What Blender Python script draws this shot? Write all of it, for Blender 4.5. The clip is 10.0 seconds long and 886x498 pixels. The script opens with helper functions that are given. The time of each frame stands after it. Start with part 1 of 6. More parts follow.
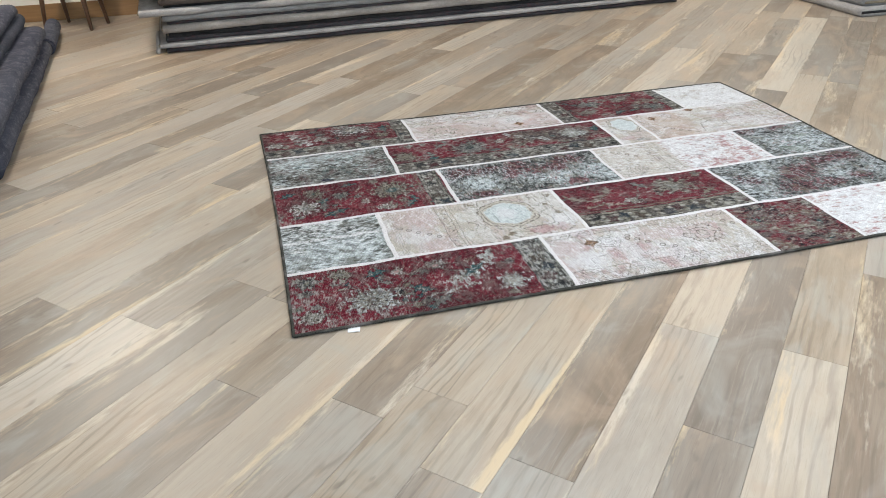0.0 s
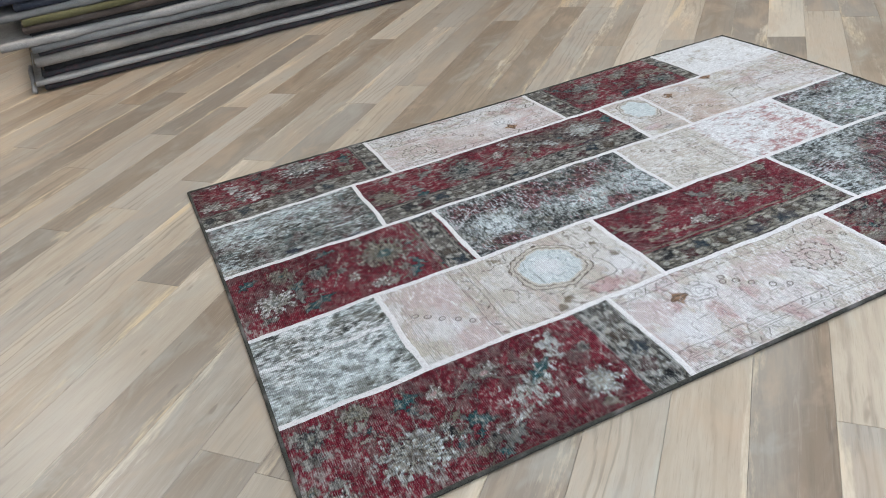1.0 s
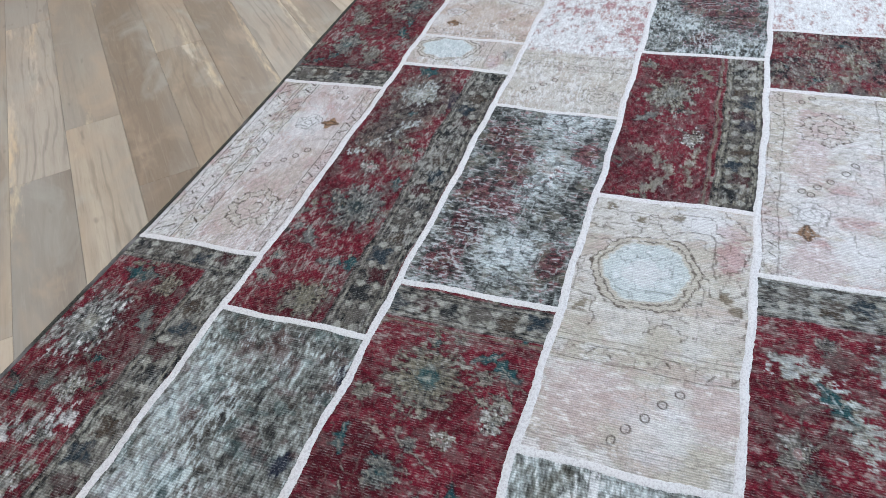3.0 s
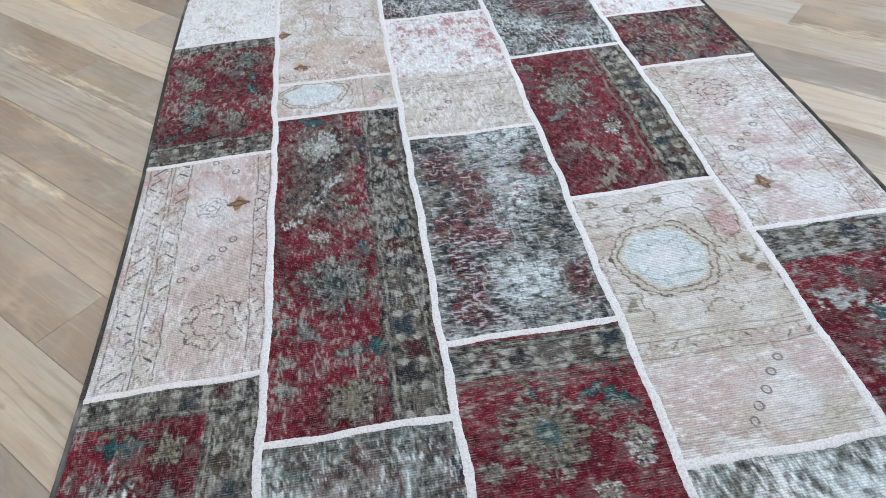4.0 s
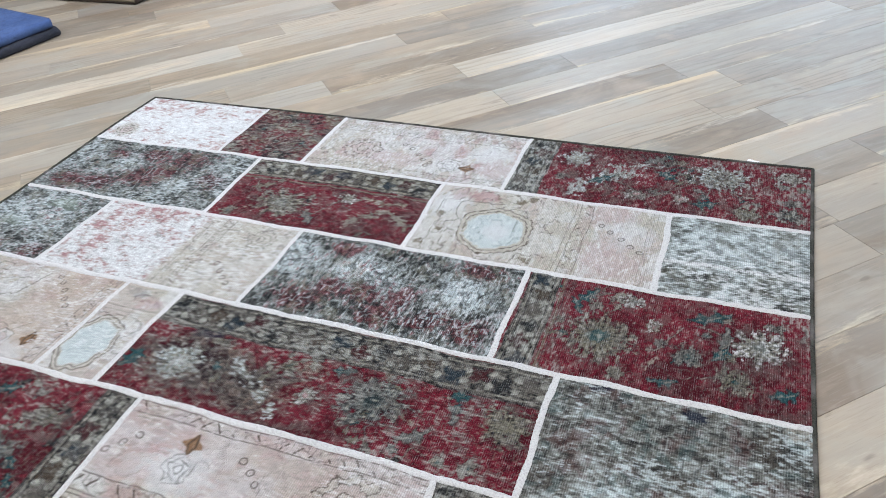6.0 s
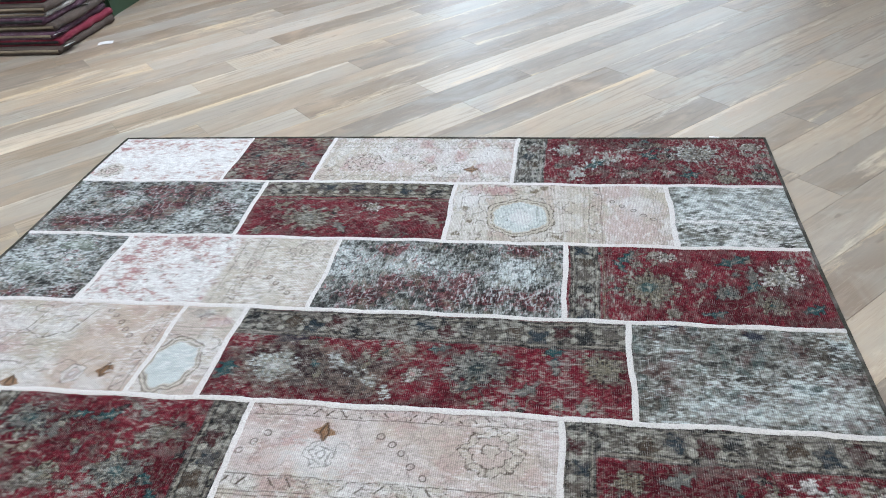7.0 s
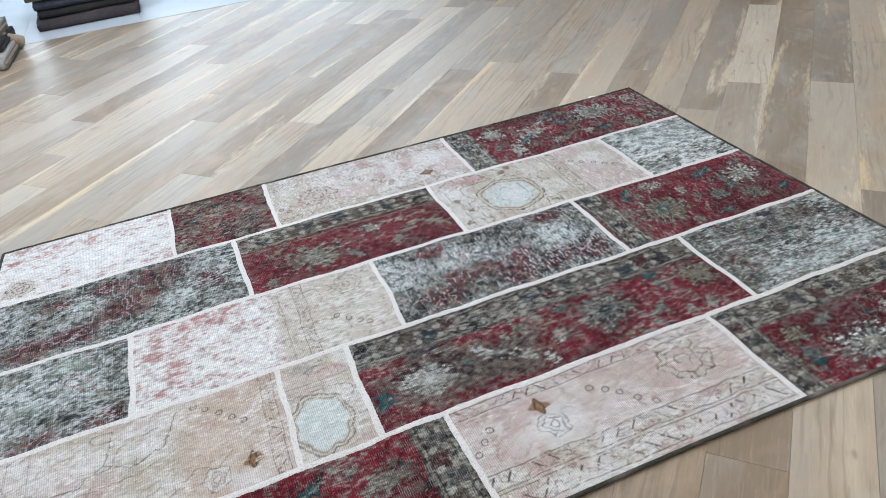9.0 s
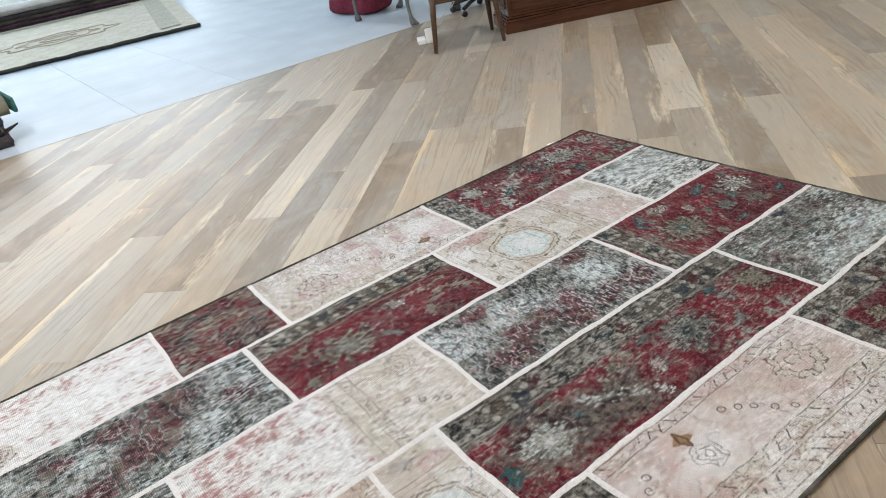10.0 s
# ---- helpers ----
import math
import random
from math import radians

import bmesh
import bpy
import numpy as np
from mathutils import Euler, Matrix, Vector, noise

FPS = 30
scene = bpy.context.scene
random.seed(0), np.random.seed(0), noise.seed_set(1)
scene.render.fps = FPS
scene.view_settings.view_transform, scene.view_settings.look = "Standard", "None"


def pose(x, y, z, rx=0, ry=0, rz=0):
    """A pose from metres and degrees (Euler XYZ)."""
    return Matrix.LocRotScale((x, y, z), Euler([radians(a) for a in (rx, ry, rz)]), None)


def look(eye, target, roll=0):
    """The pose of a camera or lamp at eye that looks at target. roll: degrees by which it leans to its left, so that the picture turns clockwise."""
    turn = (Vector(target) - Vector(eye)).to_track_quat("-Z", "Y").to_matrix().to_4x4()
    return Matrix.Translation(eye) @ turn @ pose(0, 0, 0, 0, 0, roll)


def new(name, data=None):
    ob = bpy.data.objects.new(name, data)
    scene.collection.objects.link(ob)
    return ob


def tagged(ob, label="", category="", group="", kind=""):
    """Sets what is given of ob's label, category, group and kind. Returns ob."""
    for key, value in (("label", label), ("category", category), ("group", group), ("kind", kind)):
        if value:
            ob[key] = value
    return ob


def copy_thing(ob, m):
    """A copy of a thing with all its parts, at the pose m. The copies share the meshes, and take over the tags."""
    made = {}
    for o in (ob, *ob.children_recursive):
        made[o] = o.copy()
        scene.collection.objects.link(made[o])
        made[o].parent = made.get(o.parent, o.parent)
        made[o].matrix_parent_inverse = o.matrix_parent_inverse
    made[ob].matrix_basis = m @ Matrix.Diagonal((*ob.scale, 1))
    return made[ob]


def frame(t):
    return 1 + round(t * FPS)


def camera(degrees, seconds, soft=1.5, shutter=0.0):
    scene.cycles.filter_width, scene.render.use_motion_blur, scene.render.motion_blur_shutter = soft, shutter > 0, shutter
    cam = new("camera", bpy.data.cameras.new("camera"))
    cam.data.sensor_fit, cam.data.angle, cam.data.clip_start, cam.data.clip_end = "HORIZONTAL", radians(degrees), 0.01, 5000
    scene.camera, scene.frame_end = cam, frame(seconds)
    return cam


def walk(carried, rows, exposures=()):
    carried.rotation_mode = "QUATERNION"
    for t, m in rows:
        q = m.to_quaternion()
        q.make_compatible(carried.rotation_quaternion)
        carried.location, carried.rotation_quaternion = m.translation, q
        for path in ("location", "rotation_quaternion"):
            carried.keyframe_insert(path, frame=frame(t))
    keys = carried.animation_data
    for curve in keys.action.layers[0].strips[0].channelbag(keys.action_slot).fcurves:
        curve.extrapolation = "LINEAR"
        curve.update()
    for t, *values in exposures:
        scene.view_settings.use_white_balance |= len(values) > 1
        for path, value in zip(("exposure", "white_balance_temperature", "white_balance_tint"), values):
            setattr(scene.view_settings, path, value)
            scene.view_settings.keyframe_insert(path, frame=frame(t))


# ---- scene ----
cam = camera(62.6, 10.0, soft=1.0)
PATH = [
    (0, (-0.006, -2.099, 1.475), (0.43, -0.409, 0.497), -1.7),
    (0.5, (-0.002, -1.628, 1.483), (0.48, 0.031, 0.476), -4.8),
    (1, (-0.005, -1.104, 1.412), (0.576, 0.481, 0.34), -8.3),
    (1.5, (-0.21, -0.651, 1.376), (0.574, 0.737, 0.168), -6.0),
    (2, (-0.358, -0.239, 1.364), (0.636, 0.915, 0.067), -7.3),
    (2.5, (-0.322, 0.237, 1.308), (0.845, 1.145, -0.038), -9.7),
    (2.7, (-0.324, 0.386, 1.314), (0.92, 1.183, -0.034), -8.9),
    (3.8, (-0.304, 1.171, 1.277), (1.169, 1.197, -0.075), -5.1),
    (4, (-0.241, 1.323, 1.288), (1.231, 1.198, -0.06), -4.9),
    (4.5, (-0.12, 1.669, 1.314), (1.298, 1.015, 0.064), -2.9),
    (5, (-0.013, 1.992, 1.403), (1.127, 0.948, 0.135), -5.8),
    (5.5, (0.234, 2.282, 1.422), (1.05, 0.961, 0.161), -4.6),
    (5.7, (0.263, 2.401, 1.462), (1.013, 1.02, 0.225), -5.4),
    (6.8, (0.713, 2.984, 1.517), (1.119, 1.399, 0.366), -4.8),
    (7, (0.84, 3.014, 1.534), (1.169, 1.41, 0.385), -5.3),
    (7.5, (1.113, 3.144, 1.533), (1.232, 1.504, 0.394), -6.7),
    (8, (1.41, 3.223, 1.552), (1.267, 1.583, 0.416), -6.6),
    (8.5, (1.771, 3.105, 1.506), (1.415, 1.496, 0.372), -6.4),
    (9, (2.123, 3.035, 1.511), (1.597, 1.456, 0.402), -6.7),
    (9.5, (2.429, 2.943, 1.529), (1.717, 1.388, 0.492), -7.8),
    (10, (2.612, 2.641, 1.402), (1.685, 1.14, 0.459), -10.9),
]
walk(cam, [(t, look(eye, target, roll)) for t, eye, target, roll in PATH], exposures=[(0.0, 0.0, 6320, 10), (0.5, -0.12, 6150, 10), (1.0, -0.12, 6080, 10), (2.5, -0.16, 5900, 11), (4.0, -0.08, 5950, 11), (5.5, -0.06, 6080, 11), (7.0, -0.05, 6080, 10), (8.5, -0.08, 6150, 10), (9.5, -0.15, 6330, 11), (10.0, -0.1, 6700, 11)])

# ---- world, daylight, lamps ----
world = bpy.data.worlds.new("world")
scene.world = world
world.use_nodes = True
wn = world.node_tree
sky = wn.nodes.new("ShaderNodeTexSky")
sky.sky_type, sky.sun_disc = "NISHITA", False
sky.sun_elevation, sky.sun_rotation = radians(38), radians(190)
wn.nodes["Background"].inputs["Strength"].default_value = 0.12
wn.links.new(sky.outputs["Color"], wn.nodes["Background"].inputs["Color"])

CEIL = 3.3
WIN_Y = -18.0


def area_lamp(name, at, size_x, size_y, watts, colour, rx=0.0):
    data = bpy.data.lights.new(name, "AREA")
    data.shape, data.size, data.size_y = "RECTANGLE", size_x, size_y
    data.energy, data.color = watts, colour
    ob = new(name, data)
    ob.matrix_world = pose(*at, rx, 0, 0)
    return ob


# Daylight through the shop front; it shines along +y.
area_lamp("daylight", (1.5, WIN_Y + 0.35, 1.7), 11.0, 2.5, 700, (0.80, 0.91, 1.0), 90)
CEILING_SPOTS = [(-1.6, 4.2), (1.6, 4.4), (4.8, 4.2), (-2.2, 0.6), (1.4, 1.0), (5.2, 0.8), (-1.2, -2.0), (2.9, -1.7)]
SPOT_WATTS = (90, 26, 58, 16, 52, 60, 38, 126)
for (sx, sy), watts in zip(CEILING_SPOTS, SPOT_WATTS):
    area_lamp("unseen_panel_lamp", (sx, sy, CEIL - 0.07), 0.34, 0.34, watts, (1.0, 0.88, 0.75) if sy > 4 else (0.96, 0.97, 1.0) if sy < -1.5 else (0.86, 0.95, 1.0))
# Bluish lamps added over the tiles, standing in for part of the daylight.
for sx, sy in [(-1.0, -6.5), (2.5, -6.5), (2.5, -10.0), (-1.0, -14.0), (3.0, -14.5)]:
    area_lamp("unseen_panel_lamp", (sx, sy, CEIL - 0.07), 0.4, 0.4, 38, (0.62, 0.82, 1.0))


# ---- materials ----
class Nodes:
    def __init__(self, name, rough=0.6, metal=0.0, spec=0.5):
        self.mat = bpy.data.materials.new(name)
        self.mat.use_nodes = True
        self.tree = self.mat.node_tree
        self.bsdf = self.tree.nodes["Principled BSDF"]
        self.set(self.bsdf, "Roughness", rough)
        self.set(self.bsdf, "Metallic", metal)
        self.set(self.bsdf, "Specular IOR Level", spec)
        self._coord = None

    def set(self, node, key, value):
        if isinstance(value, bpy.types.NodeSocket):
            self.tree.links.new(value, node.inputs[key])
        else:
            if isinstance(value, (tuple, list)) and len(value) == 3 and node.inputs[key].type == "RGBA":
                value = (*value, 1.0)
            node.inputs[key].default_value = value

    def node(self, kind, **inputs):
        n = self.tree.nodes.new(kind)
        for k, v in inputs.items():
            self.set(n, k.replace("_", " "), v)
        return n

    def coord(self, which="Object"):
        if self._coord is None:
            self._coord = self.tree.nodes.new("ShaderNodeTexCoord")
        return self._coord.outputs[which]

    def mapped(self, scale, offset=None, source=None):
        n = self.node("ShaderNodeMapping", Scale=scale)
        self.set(n, "Vector", source or self.coord())
        if offset is not None:
            self.set(n, "Location", offset)
        return n.outputs["Vector"]

    def noise(self, vec, scale, detail=4.0, rough=0.55, distort=0.0):
        n = self.node("ShaderNodeTexNoise", Vector=vec, Scale=scale, Detail=detail, Roughness=rough, Distortion=distort)
        return n.outputs["Fac"]

    def wave(self, vec, scale, distort=0.0, detail=2.0, dscale=1.0, profile="SIN", direction="X"):
        n = self.node("ShaderNodeTexWave", Vector=vec, Scale=scale, Distortion=distort, Detail=detail)
        self.set(n, "Detail Scale", dscale)
        n.wave_profile, n.bands_direction = profile, direction
        return n.outputs["Fac"]

    def ramp(self, fac, stops):
        n = self.node("ShaderNodeValToRGB", Fac=fac)
        e = n.color_ramp.elements
        while len(e) < len(stops):
            e.new(0.5)
        for el, (p, c) in zip(e, stops):
            el.position = p
            el.color = (c, c, c, 1) if isinstance(c, (int, float)) else (*c, 1)
        return n.outputs["Color"]

    def math(self, op, a, b=0.5, clamp=False):
        n = self.tree.nodes.new("ShaderNodeMath")
        n.operation, n.use_clamp = op, clamp
        for i, v in enumerate((a, b)):
            if isinstance(v, bpy.types.NodeSocket):
                self.tree.links.new(v, n.inputs[i])
            else:
                n.inputs[i].default_value = v
        return n.outputs["Value"]

    def mix(self, fac, a, b, blend="MIX"):
        n = self.tree.nodes.new("ShaderNodeMix")
        n.data_type, n.blend_type = "RGBA", blend
        for i, v in ((0, fac), (6, a), (7, b)):
            if isinstance(v, bpy.types.NodeSocket):
                self.tree.links.new(v, n.inputs[i])
            elif i == 0:
                n.inputs[0].default_value = v
            else:
                n.inputs[i].default_value = (*v, 1.0)
        return n.outputs[2]

    def bump(self, height, strength=0.3, distance=0.002):
        n = self.node("ShaderNodeBump", Height=height, Strength=strength, Distance=distance)
        self.set(self.bsdf, "Normal", n.outputs["Normal"])

    def colour(self, c):
        self.set(self.bsdf, "Base Color", c)
        return self.mat


def oak(name, low, mid, high, island=False, wide=0.1925, start=-1.455):
    """Whitewashed oak; the grain runs along the object's own x axis."""
    m = Nodes(name, rough=0.42, spec=0.5)
    if island:
        geo = m.tree.nodes.new("ShaderNodeNewGeometry")
        rnd = geo.outputs["Random Per Island"]
    else:
        rnd = m.tree.nodes.new("ShaderNodeObjectInfo").outputs["Random"]
    shift = m.node("ShaderNodeCombineXYZ", X=m.math("MULTIPLY", rnd, 37.0), Y=m.math("MULTIPLY", rnd, 91.0), Z=m.math("MULTIPLY", rnd, 13.0)).outputs["Vector"]
    broad = m.noise(m.mapped((0.9, 5.0, 1.0), shift), 1.7, 5.0, 0.66, 0.9)
    fine = m.noise(m.mapped((2.2, 38.0, 1.0), shift), 1.9, 6.0, 0.7, 0.9)
    cath = m.wave(m.mapped((0.45, 3.2, 1.0), shift), 2.6, 16.0, 4.0, 0.9, direction="Y")
    figure = m.math("MULTIPLY", m.ramp(cath, [(0.0, 1.0), (0.30, 0.0)]), m.ramp(m.noise(m.mapped((0.8, 3.0, 1.0), shift), 1.4, 2.0), [(0.45, 0.0), (0.6, 1.0)]))
    tone = m.math("ADD", m.math("MULTIPLY", rnd, 0.46), m.math("MULTIPLY", broad, 0.58))
    base = m.ramp(tone, [(0.33, low), (0.52, mid), (0.72, high)])
    base = m.mix(m.math("MULTIPLY", figure, 0.42), base, tuple(0.55 * v for v in low))
    base = m.mix(m.ramp(fine, [(0.33, 0.12), (0.47, 0.0), (1.0, 0.0)]), base, tuple(0.5 * v for v in low))
    base = m.mix(m.ramp(fine, [(0.54, 0.0), (0.74, 0.22)]), base, (0.56, 0.51, 0.44))
    fibre = m.noise(m.mapped((7.0, 210.0, 1.0), shift), 1.5, 3.0, 0.6, 0.3)
    base = m.mix(m.ramp(fibre, [(0.30, 0.22), (0.44, 0.0), (1.0, 0.0)]), base, tuple(0.42 * v for v in low))
    grey = m.noise(m.mapped((0.5, 2.2, 1.0), shift), 1.3, 3.0)
    base = m.mix(m.ramp(grey, [(0.46, 0.0), (0.66, 0.45)]), base, (0.30, 0.288, 0.262))
    cloud = m.noise(m.mapped((1.6, 3.4, 1.0), shift), 1.6, 4.0, 0.6, 0.7)
    base = m.mix(m.ramp(cloud, [(0.30, 0.5), (0.46, 0.0), (1.0, 0.0)]), base, (0.40, 0.295, 0.205))
    base = m.mix(m.ramp(cloud, [(0.54, 0.0), (0.70, 0.5)]), base, (0.35, 0.342, 0.305))
    # cream sapwood, mostly along the board edges
    sep = m.node("ShaderNodeSeparateXYZ", Vector=m.coord())
    if island:
        across = m.math("SUBTRACT", m.math("FRACT", m.math("DIVIDE", m.math("SUBTRACT", sep.outputs["Y"], start), wide)), 0.5)
    else:
        across = m.math("DIVIDE", sep.outputs["Y"], wide)
    edge = m.ramp(m.math("ABSOLUTE", across), [(0.12, 0.0), (0.5, 0.10)])
    sap = m.noise(m.mapped((0.6, 6.0, 1.0), shift), 1.25, 3.0, 0.5, 0.6)
    ragged = m.noise(m.mapped((6.0, 34.0, 1.0), shift), 2.2, 4.0, 0.65)
    sapmask = m.ramp(m.math("ADD", m.math("ADD", sap, edge), m.math("MULTIPLY", ragged, 0.34)), [(0.815, 0.0), (0.93, 0.68)])
    cream = m.mix(m.ramp(m.noise(m.mapped((1.1, 6.0, 1.0), shift), 1.3, 2.0), [(0.42, 0.0), (0.6, 1.0)]), (0.58, 0.51, 0.41), (0.60, 0.465, 0.285))
    base = m.mix(sapmask, base, cream)
    base = m.mix(m.ramp(m.noise(m.mapped((3.0, 9.0, 1.0), shift), 2.0, 2.0), [(0.70, 0.0), (0.76, 0.4)]), base, (0.09, 0.07, 0.055))
    m.bump(m.math("ADD", m.math("MULTIPLY", fine, 0.6), m.math("MULTIPLY", fibre, 0.4)), 0.2, 0.001)
    m.set(m.bsdf, "Roughness", m.ramp(broad, [(0.2, 0.33), (0.8, 0.47)]))
    return m.colour(base)


OAK = [
    oak("oak_tan", (0.195, 0.146, 0.102), (0.295, 0.236, 0.174), (0.40, 0.335, 0.258)),
    oak("oak_grey", (0.19, 0.154, 0.121), (0.28, 0.238, 0.192), (0.37, 0.325, 0.27)),
    oak("oak_pale", (0.34, 0.28, 0.215), (0.42, 0.36, 0.285), (0.50, 0.445, 0.365)),
]
OAK_REST = oak("oak_rest", (0.195, 0.150, 0.110), (0.29, 0.237, 0.182), (0.39, 0.332, 0.265), island=True)


def painted(name, c, rough=0.75, grain=40.0, vary=0.06):
    m = Nodes(name, rough)
    n = m.noise(m.coord(), 3.0, 5.0)
    f = m.noise(m.coord(), grain, 3.0)
    col = m.mix(m.ramp(n, [(0.3, 0.0), (0.7, 1.0)]), tuple(v * (1 - vary) for v in c), tuple(min(1, v * (1 + vary)) for v in c))
    m.bump(f, 0.12, 0.002)
    return m.colour(col)


WALL = painted("wall_paint", (0.72, 0.71, 0.66))
CEILING = painted("ceiling_paint", (0.8, 0.8, 0.79), 0.85)
BASEBOARD = Nodes("brown_baseboard", 0.5)
BASEBOARD.colour(BASEBOARD.mix(BASEBOARD.noise(BASEBOARD.mapped((2, 30, 30)), 2.0, 4.0), (0.17, 0.09, 0.035), (0.30, 0.18, 0.08)))
BASEBOARD = BASEBOARD.mat
CONCRETE = painted("subfloor", (0.12, 0.11, 0.10), 0.9)
FRAME_GREY = painted("grey_frame", (0.22, 0.23, 0.24), 0.4)
LAMP_WHITE = painted("lamp_white", (0.82, 0.82, 0.8), 0.4)


def daylight_tinted_tile():
    m = Nodes("daylight_tinted_tile", 0.5, spec=0.35)
    rnd = m.tree.nodes.new("ShaderNodeObjectInfo").outputs["Random"]
    # white tile; the blue of the daylight is put into its base colour
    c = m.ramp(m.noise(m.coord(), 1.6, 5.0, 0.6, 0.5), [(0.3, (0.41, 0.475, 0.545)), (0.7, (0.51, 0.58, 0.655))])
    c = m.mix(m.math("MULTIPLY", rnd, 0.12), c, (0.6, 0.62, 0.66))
    m.bump(m.noise(m.coord(), 9.0, 2.0), 0.05, 0.002)
    return m.colour(c)


TILE = daylight_tinted_tile()


def glow(name, c, strength):
    m = Nodes(name, 0.6)
    m.set(m.bsdf, "Emission Color", c)
    m.set(m.bsdf, "Emission Strength", strength)
    return m.colour(c)


DIFFUSER = glow("lit_diffuser", (1.0, 0.95, 0.88), 2.2)


def pile(name, c1, c2, fleck=(0.5, 0.5, 0.5), amount=0.25, scale=1.0, rough=0.95):
    """Carpet pile: two tones, flecks and a fuzzy relief."""
    m = Nodes(name, rough, spec=0.15)
    big = m.noise(m.coord(), 4.0 * scale, 4.0, 0.6)
    mid = m.noise(m.mapped((1.0, 1.0, 3.0)), 22.0 * scale, 4.0, 0.65)
    fuzz = m.noise(m.coord(), 240.0, 3.0, 0.7)
    c = m.mix(m.ramp(big, [(0.35, 0.0), (0.65, 1.0)]), c1, c2)
    c = m.mix(m.ramp(mid, [(0.5, 0.0), (0.68, amount)]), c, fleck)
    c = m.mix(m.ramp(fuzz, [(0.3, 0.45), (0.6, 0.0)]), c, tuple(0.4 * v for v in c1))
    m.set(m.bsdf, "Sheen Weight", 0.03)
    m.bump(m.math("ADD", fuzz, m.math("MULTIPLY", mid, 0.5)), 0.6, 0.004)
    return m.colour(c)


def varnished(name, dark, light, rough=0.28):
    m = Nodes(name, rough, spec=0.5)
    g = m.noise(m.mapped((2.0, 30.0, 30.0)), 2.0, 5.0, 0.6, 0.4)
    w = m.noise(m.coord(), 5.0, 3.0)
    c = m.mix(m.ramp(g, [(0.3, 0.0), (0.7, 1.0)]), dark, light)
    c = m.mix(m.ramp(w, [(0.45, 0.0), (0.75, 0.3)]), c, tuple(0.5 * v for v in dark))
    m.bump(g, 0.08, 0.001)
    return m.colour(c)


# ---- mesh helpers ----
def mesh_from(name, verts, faces, mats, smooth=False):
    me = bpy.data.meshes.new(name)
    me.from_pydata([tuple(v) for v in verts], [], faces)
    for m in mats if isinstance(mats, (list, tuple)) else [mats]:
        me.materials.append(m)
    if smooth:
        me.shade_smooth()
    me.update()
    return me


def part(name, bm, material, parent, label="", smooth=False):
    me = bpy.data.meshes.new(name)
    bm.to_mesh(me)
    bm.free()
    me.materials.append(material)
    if smooth:
        me.shade_smooth()
    ob = new(name, me)
    ob.parent = parent
    if label:
        tagged(ob, label)
    return ob


def root(name, m, label, category, group="", kind=""):
    ob = new(name)
    ob.empty_display_size = 0.1
    ob.matrix_world = m
    return tagged(ob, label, category, group, kind)


def box(bm, size, at=(0, 0, 0), bevel=0.0, turn=None):
    m = Matrix.Translation(at) @ (turn or Matrix.Identity(4)) @ Matrix.Diagonal((*size, 1))
    made = bmesh.ops.create_cube(bm, size=1.0, matrix=m)["verts"]
    if bevel:
        edges = {e for v in made for e in v.link_edges}
        bmesh.ops.bevel(bm, geom=list(edges), offset=bevel, segments=2, affect="EDGES", profile=0.6)
    return bm


def boxes(*items):
    bm = bmesh.new()
    for it in items:
        box(bm, *it)
    return bm


def lathe(bm, rings, centre=(0, 0), sides=12, squash=1.0):
    """A turned or tapered post from (radius, z, dx, dy) rings."""
    loops = []
    for r, z, dx, dy in rings:
        loops.append([bm.verts.new((centre[0] + dx + r * math.cos(a), centre[1] + dy + squash * r * math.sin(a), z)) for a in (2 * math.pi * k / sides for k in range(sides))])
    for a, b in zip(loops, loops[1:]):
        for k in range(sides):
            bm.faces.new((a[k], a[(k + 1) % sides], b[(k + 1) % sides], b[k]))
    bm.faces.new(loops[0][::-1])
    bm.faces.new(loops[-1])
    return bm


def tube(bm, points, radius, sides=8):
    """A tube along points, closed at its ends."""
    pts = [Vector(p) for p in points]
    loops = []
    for i, p in enumerate(pts):
        d = (pts[min(i + 1, len(pts) - 1)] - pts[max(i - 1, 0)]).normalized()
        side = d.cross(Vector((0, 0, 1)))
        side = side.normalized() if side.length > 1e-4 else Vector((1, 0, 0))
        up = side.cross(d)
        loops.append([bm.verts.new(p + radius * (math.cos(a) * side + math.sin(a) * up)) for a in (2 * math.pi * k / sides for k in range(sides))])
    for a, b in zip(loops, loops[1:]):
        for k in range(sides):
            bm.faces.new((a[k], b[k], b[(k + 1) % sides], a[(k + 1) % sides]))
    bm.faces.new(loops[0])
    bm.faces.new(loops[-1][::-1])
    return bm


# ---- the room ----
ROOM_X0, ROOM_X1, ROOM_Y1 = -4.0, 7.6, 6.2
FLOOR_EDGE = -3.43  # where the oak boards meet the white tiles


def structure(name, bm, mat, label, category):
    me = bpy.data.meshes.new(name)
    bm.to_mesh(me)
    bm.free()
    me.materials.append(mat)
    return tagged(new(name, me), label, category, kind="structure")


W = 0.2
cx, lx = (ROOM_X0 + ROOM_X1) / 2, ROOM_X1 - ROOM_X0
ly = ROOM_Y1 - WIN_Y
cy = (ROOM_Y1 + WIN_Y) / 2
structure("ground", boxes(((400, 400, 0.1), (cx, cy, -0.2))), CONCRETE, "grey ground under and round the shop", "ground")
structure("wall_north", boxes(((lx + 2 * W, W, CEIL), (cx, ROOM_Y1 + W / 2, CEIL / 2))), WALL, "plain off-white painted showroom wall", "wall")
structure("wall_west", boxes(((W, ly, CEIL), (ROOM_X0 - W / 2, cy, CEIL / 2))), WALL, "plain off-white painted showroom wall", "wall")
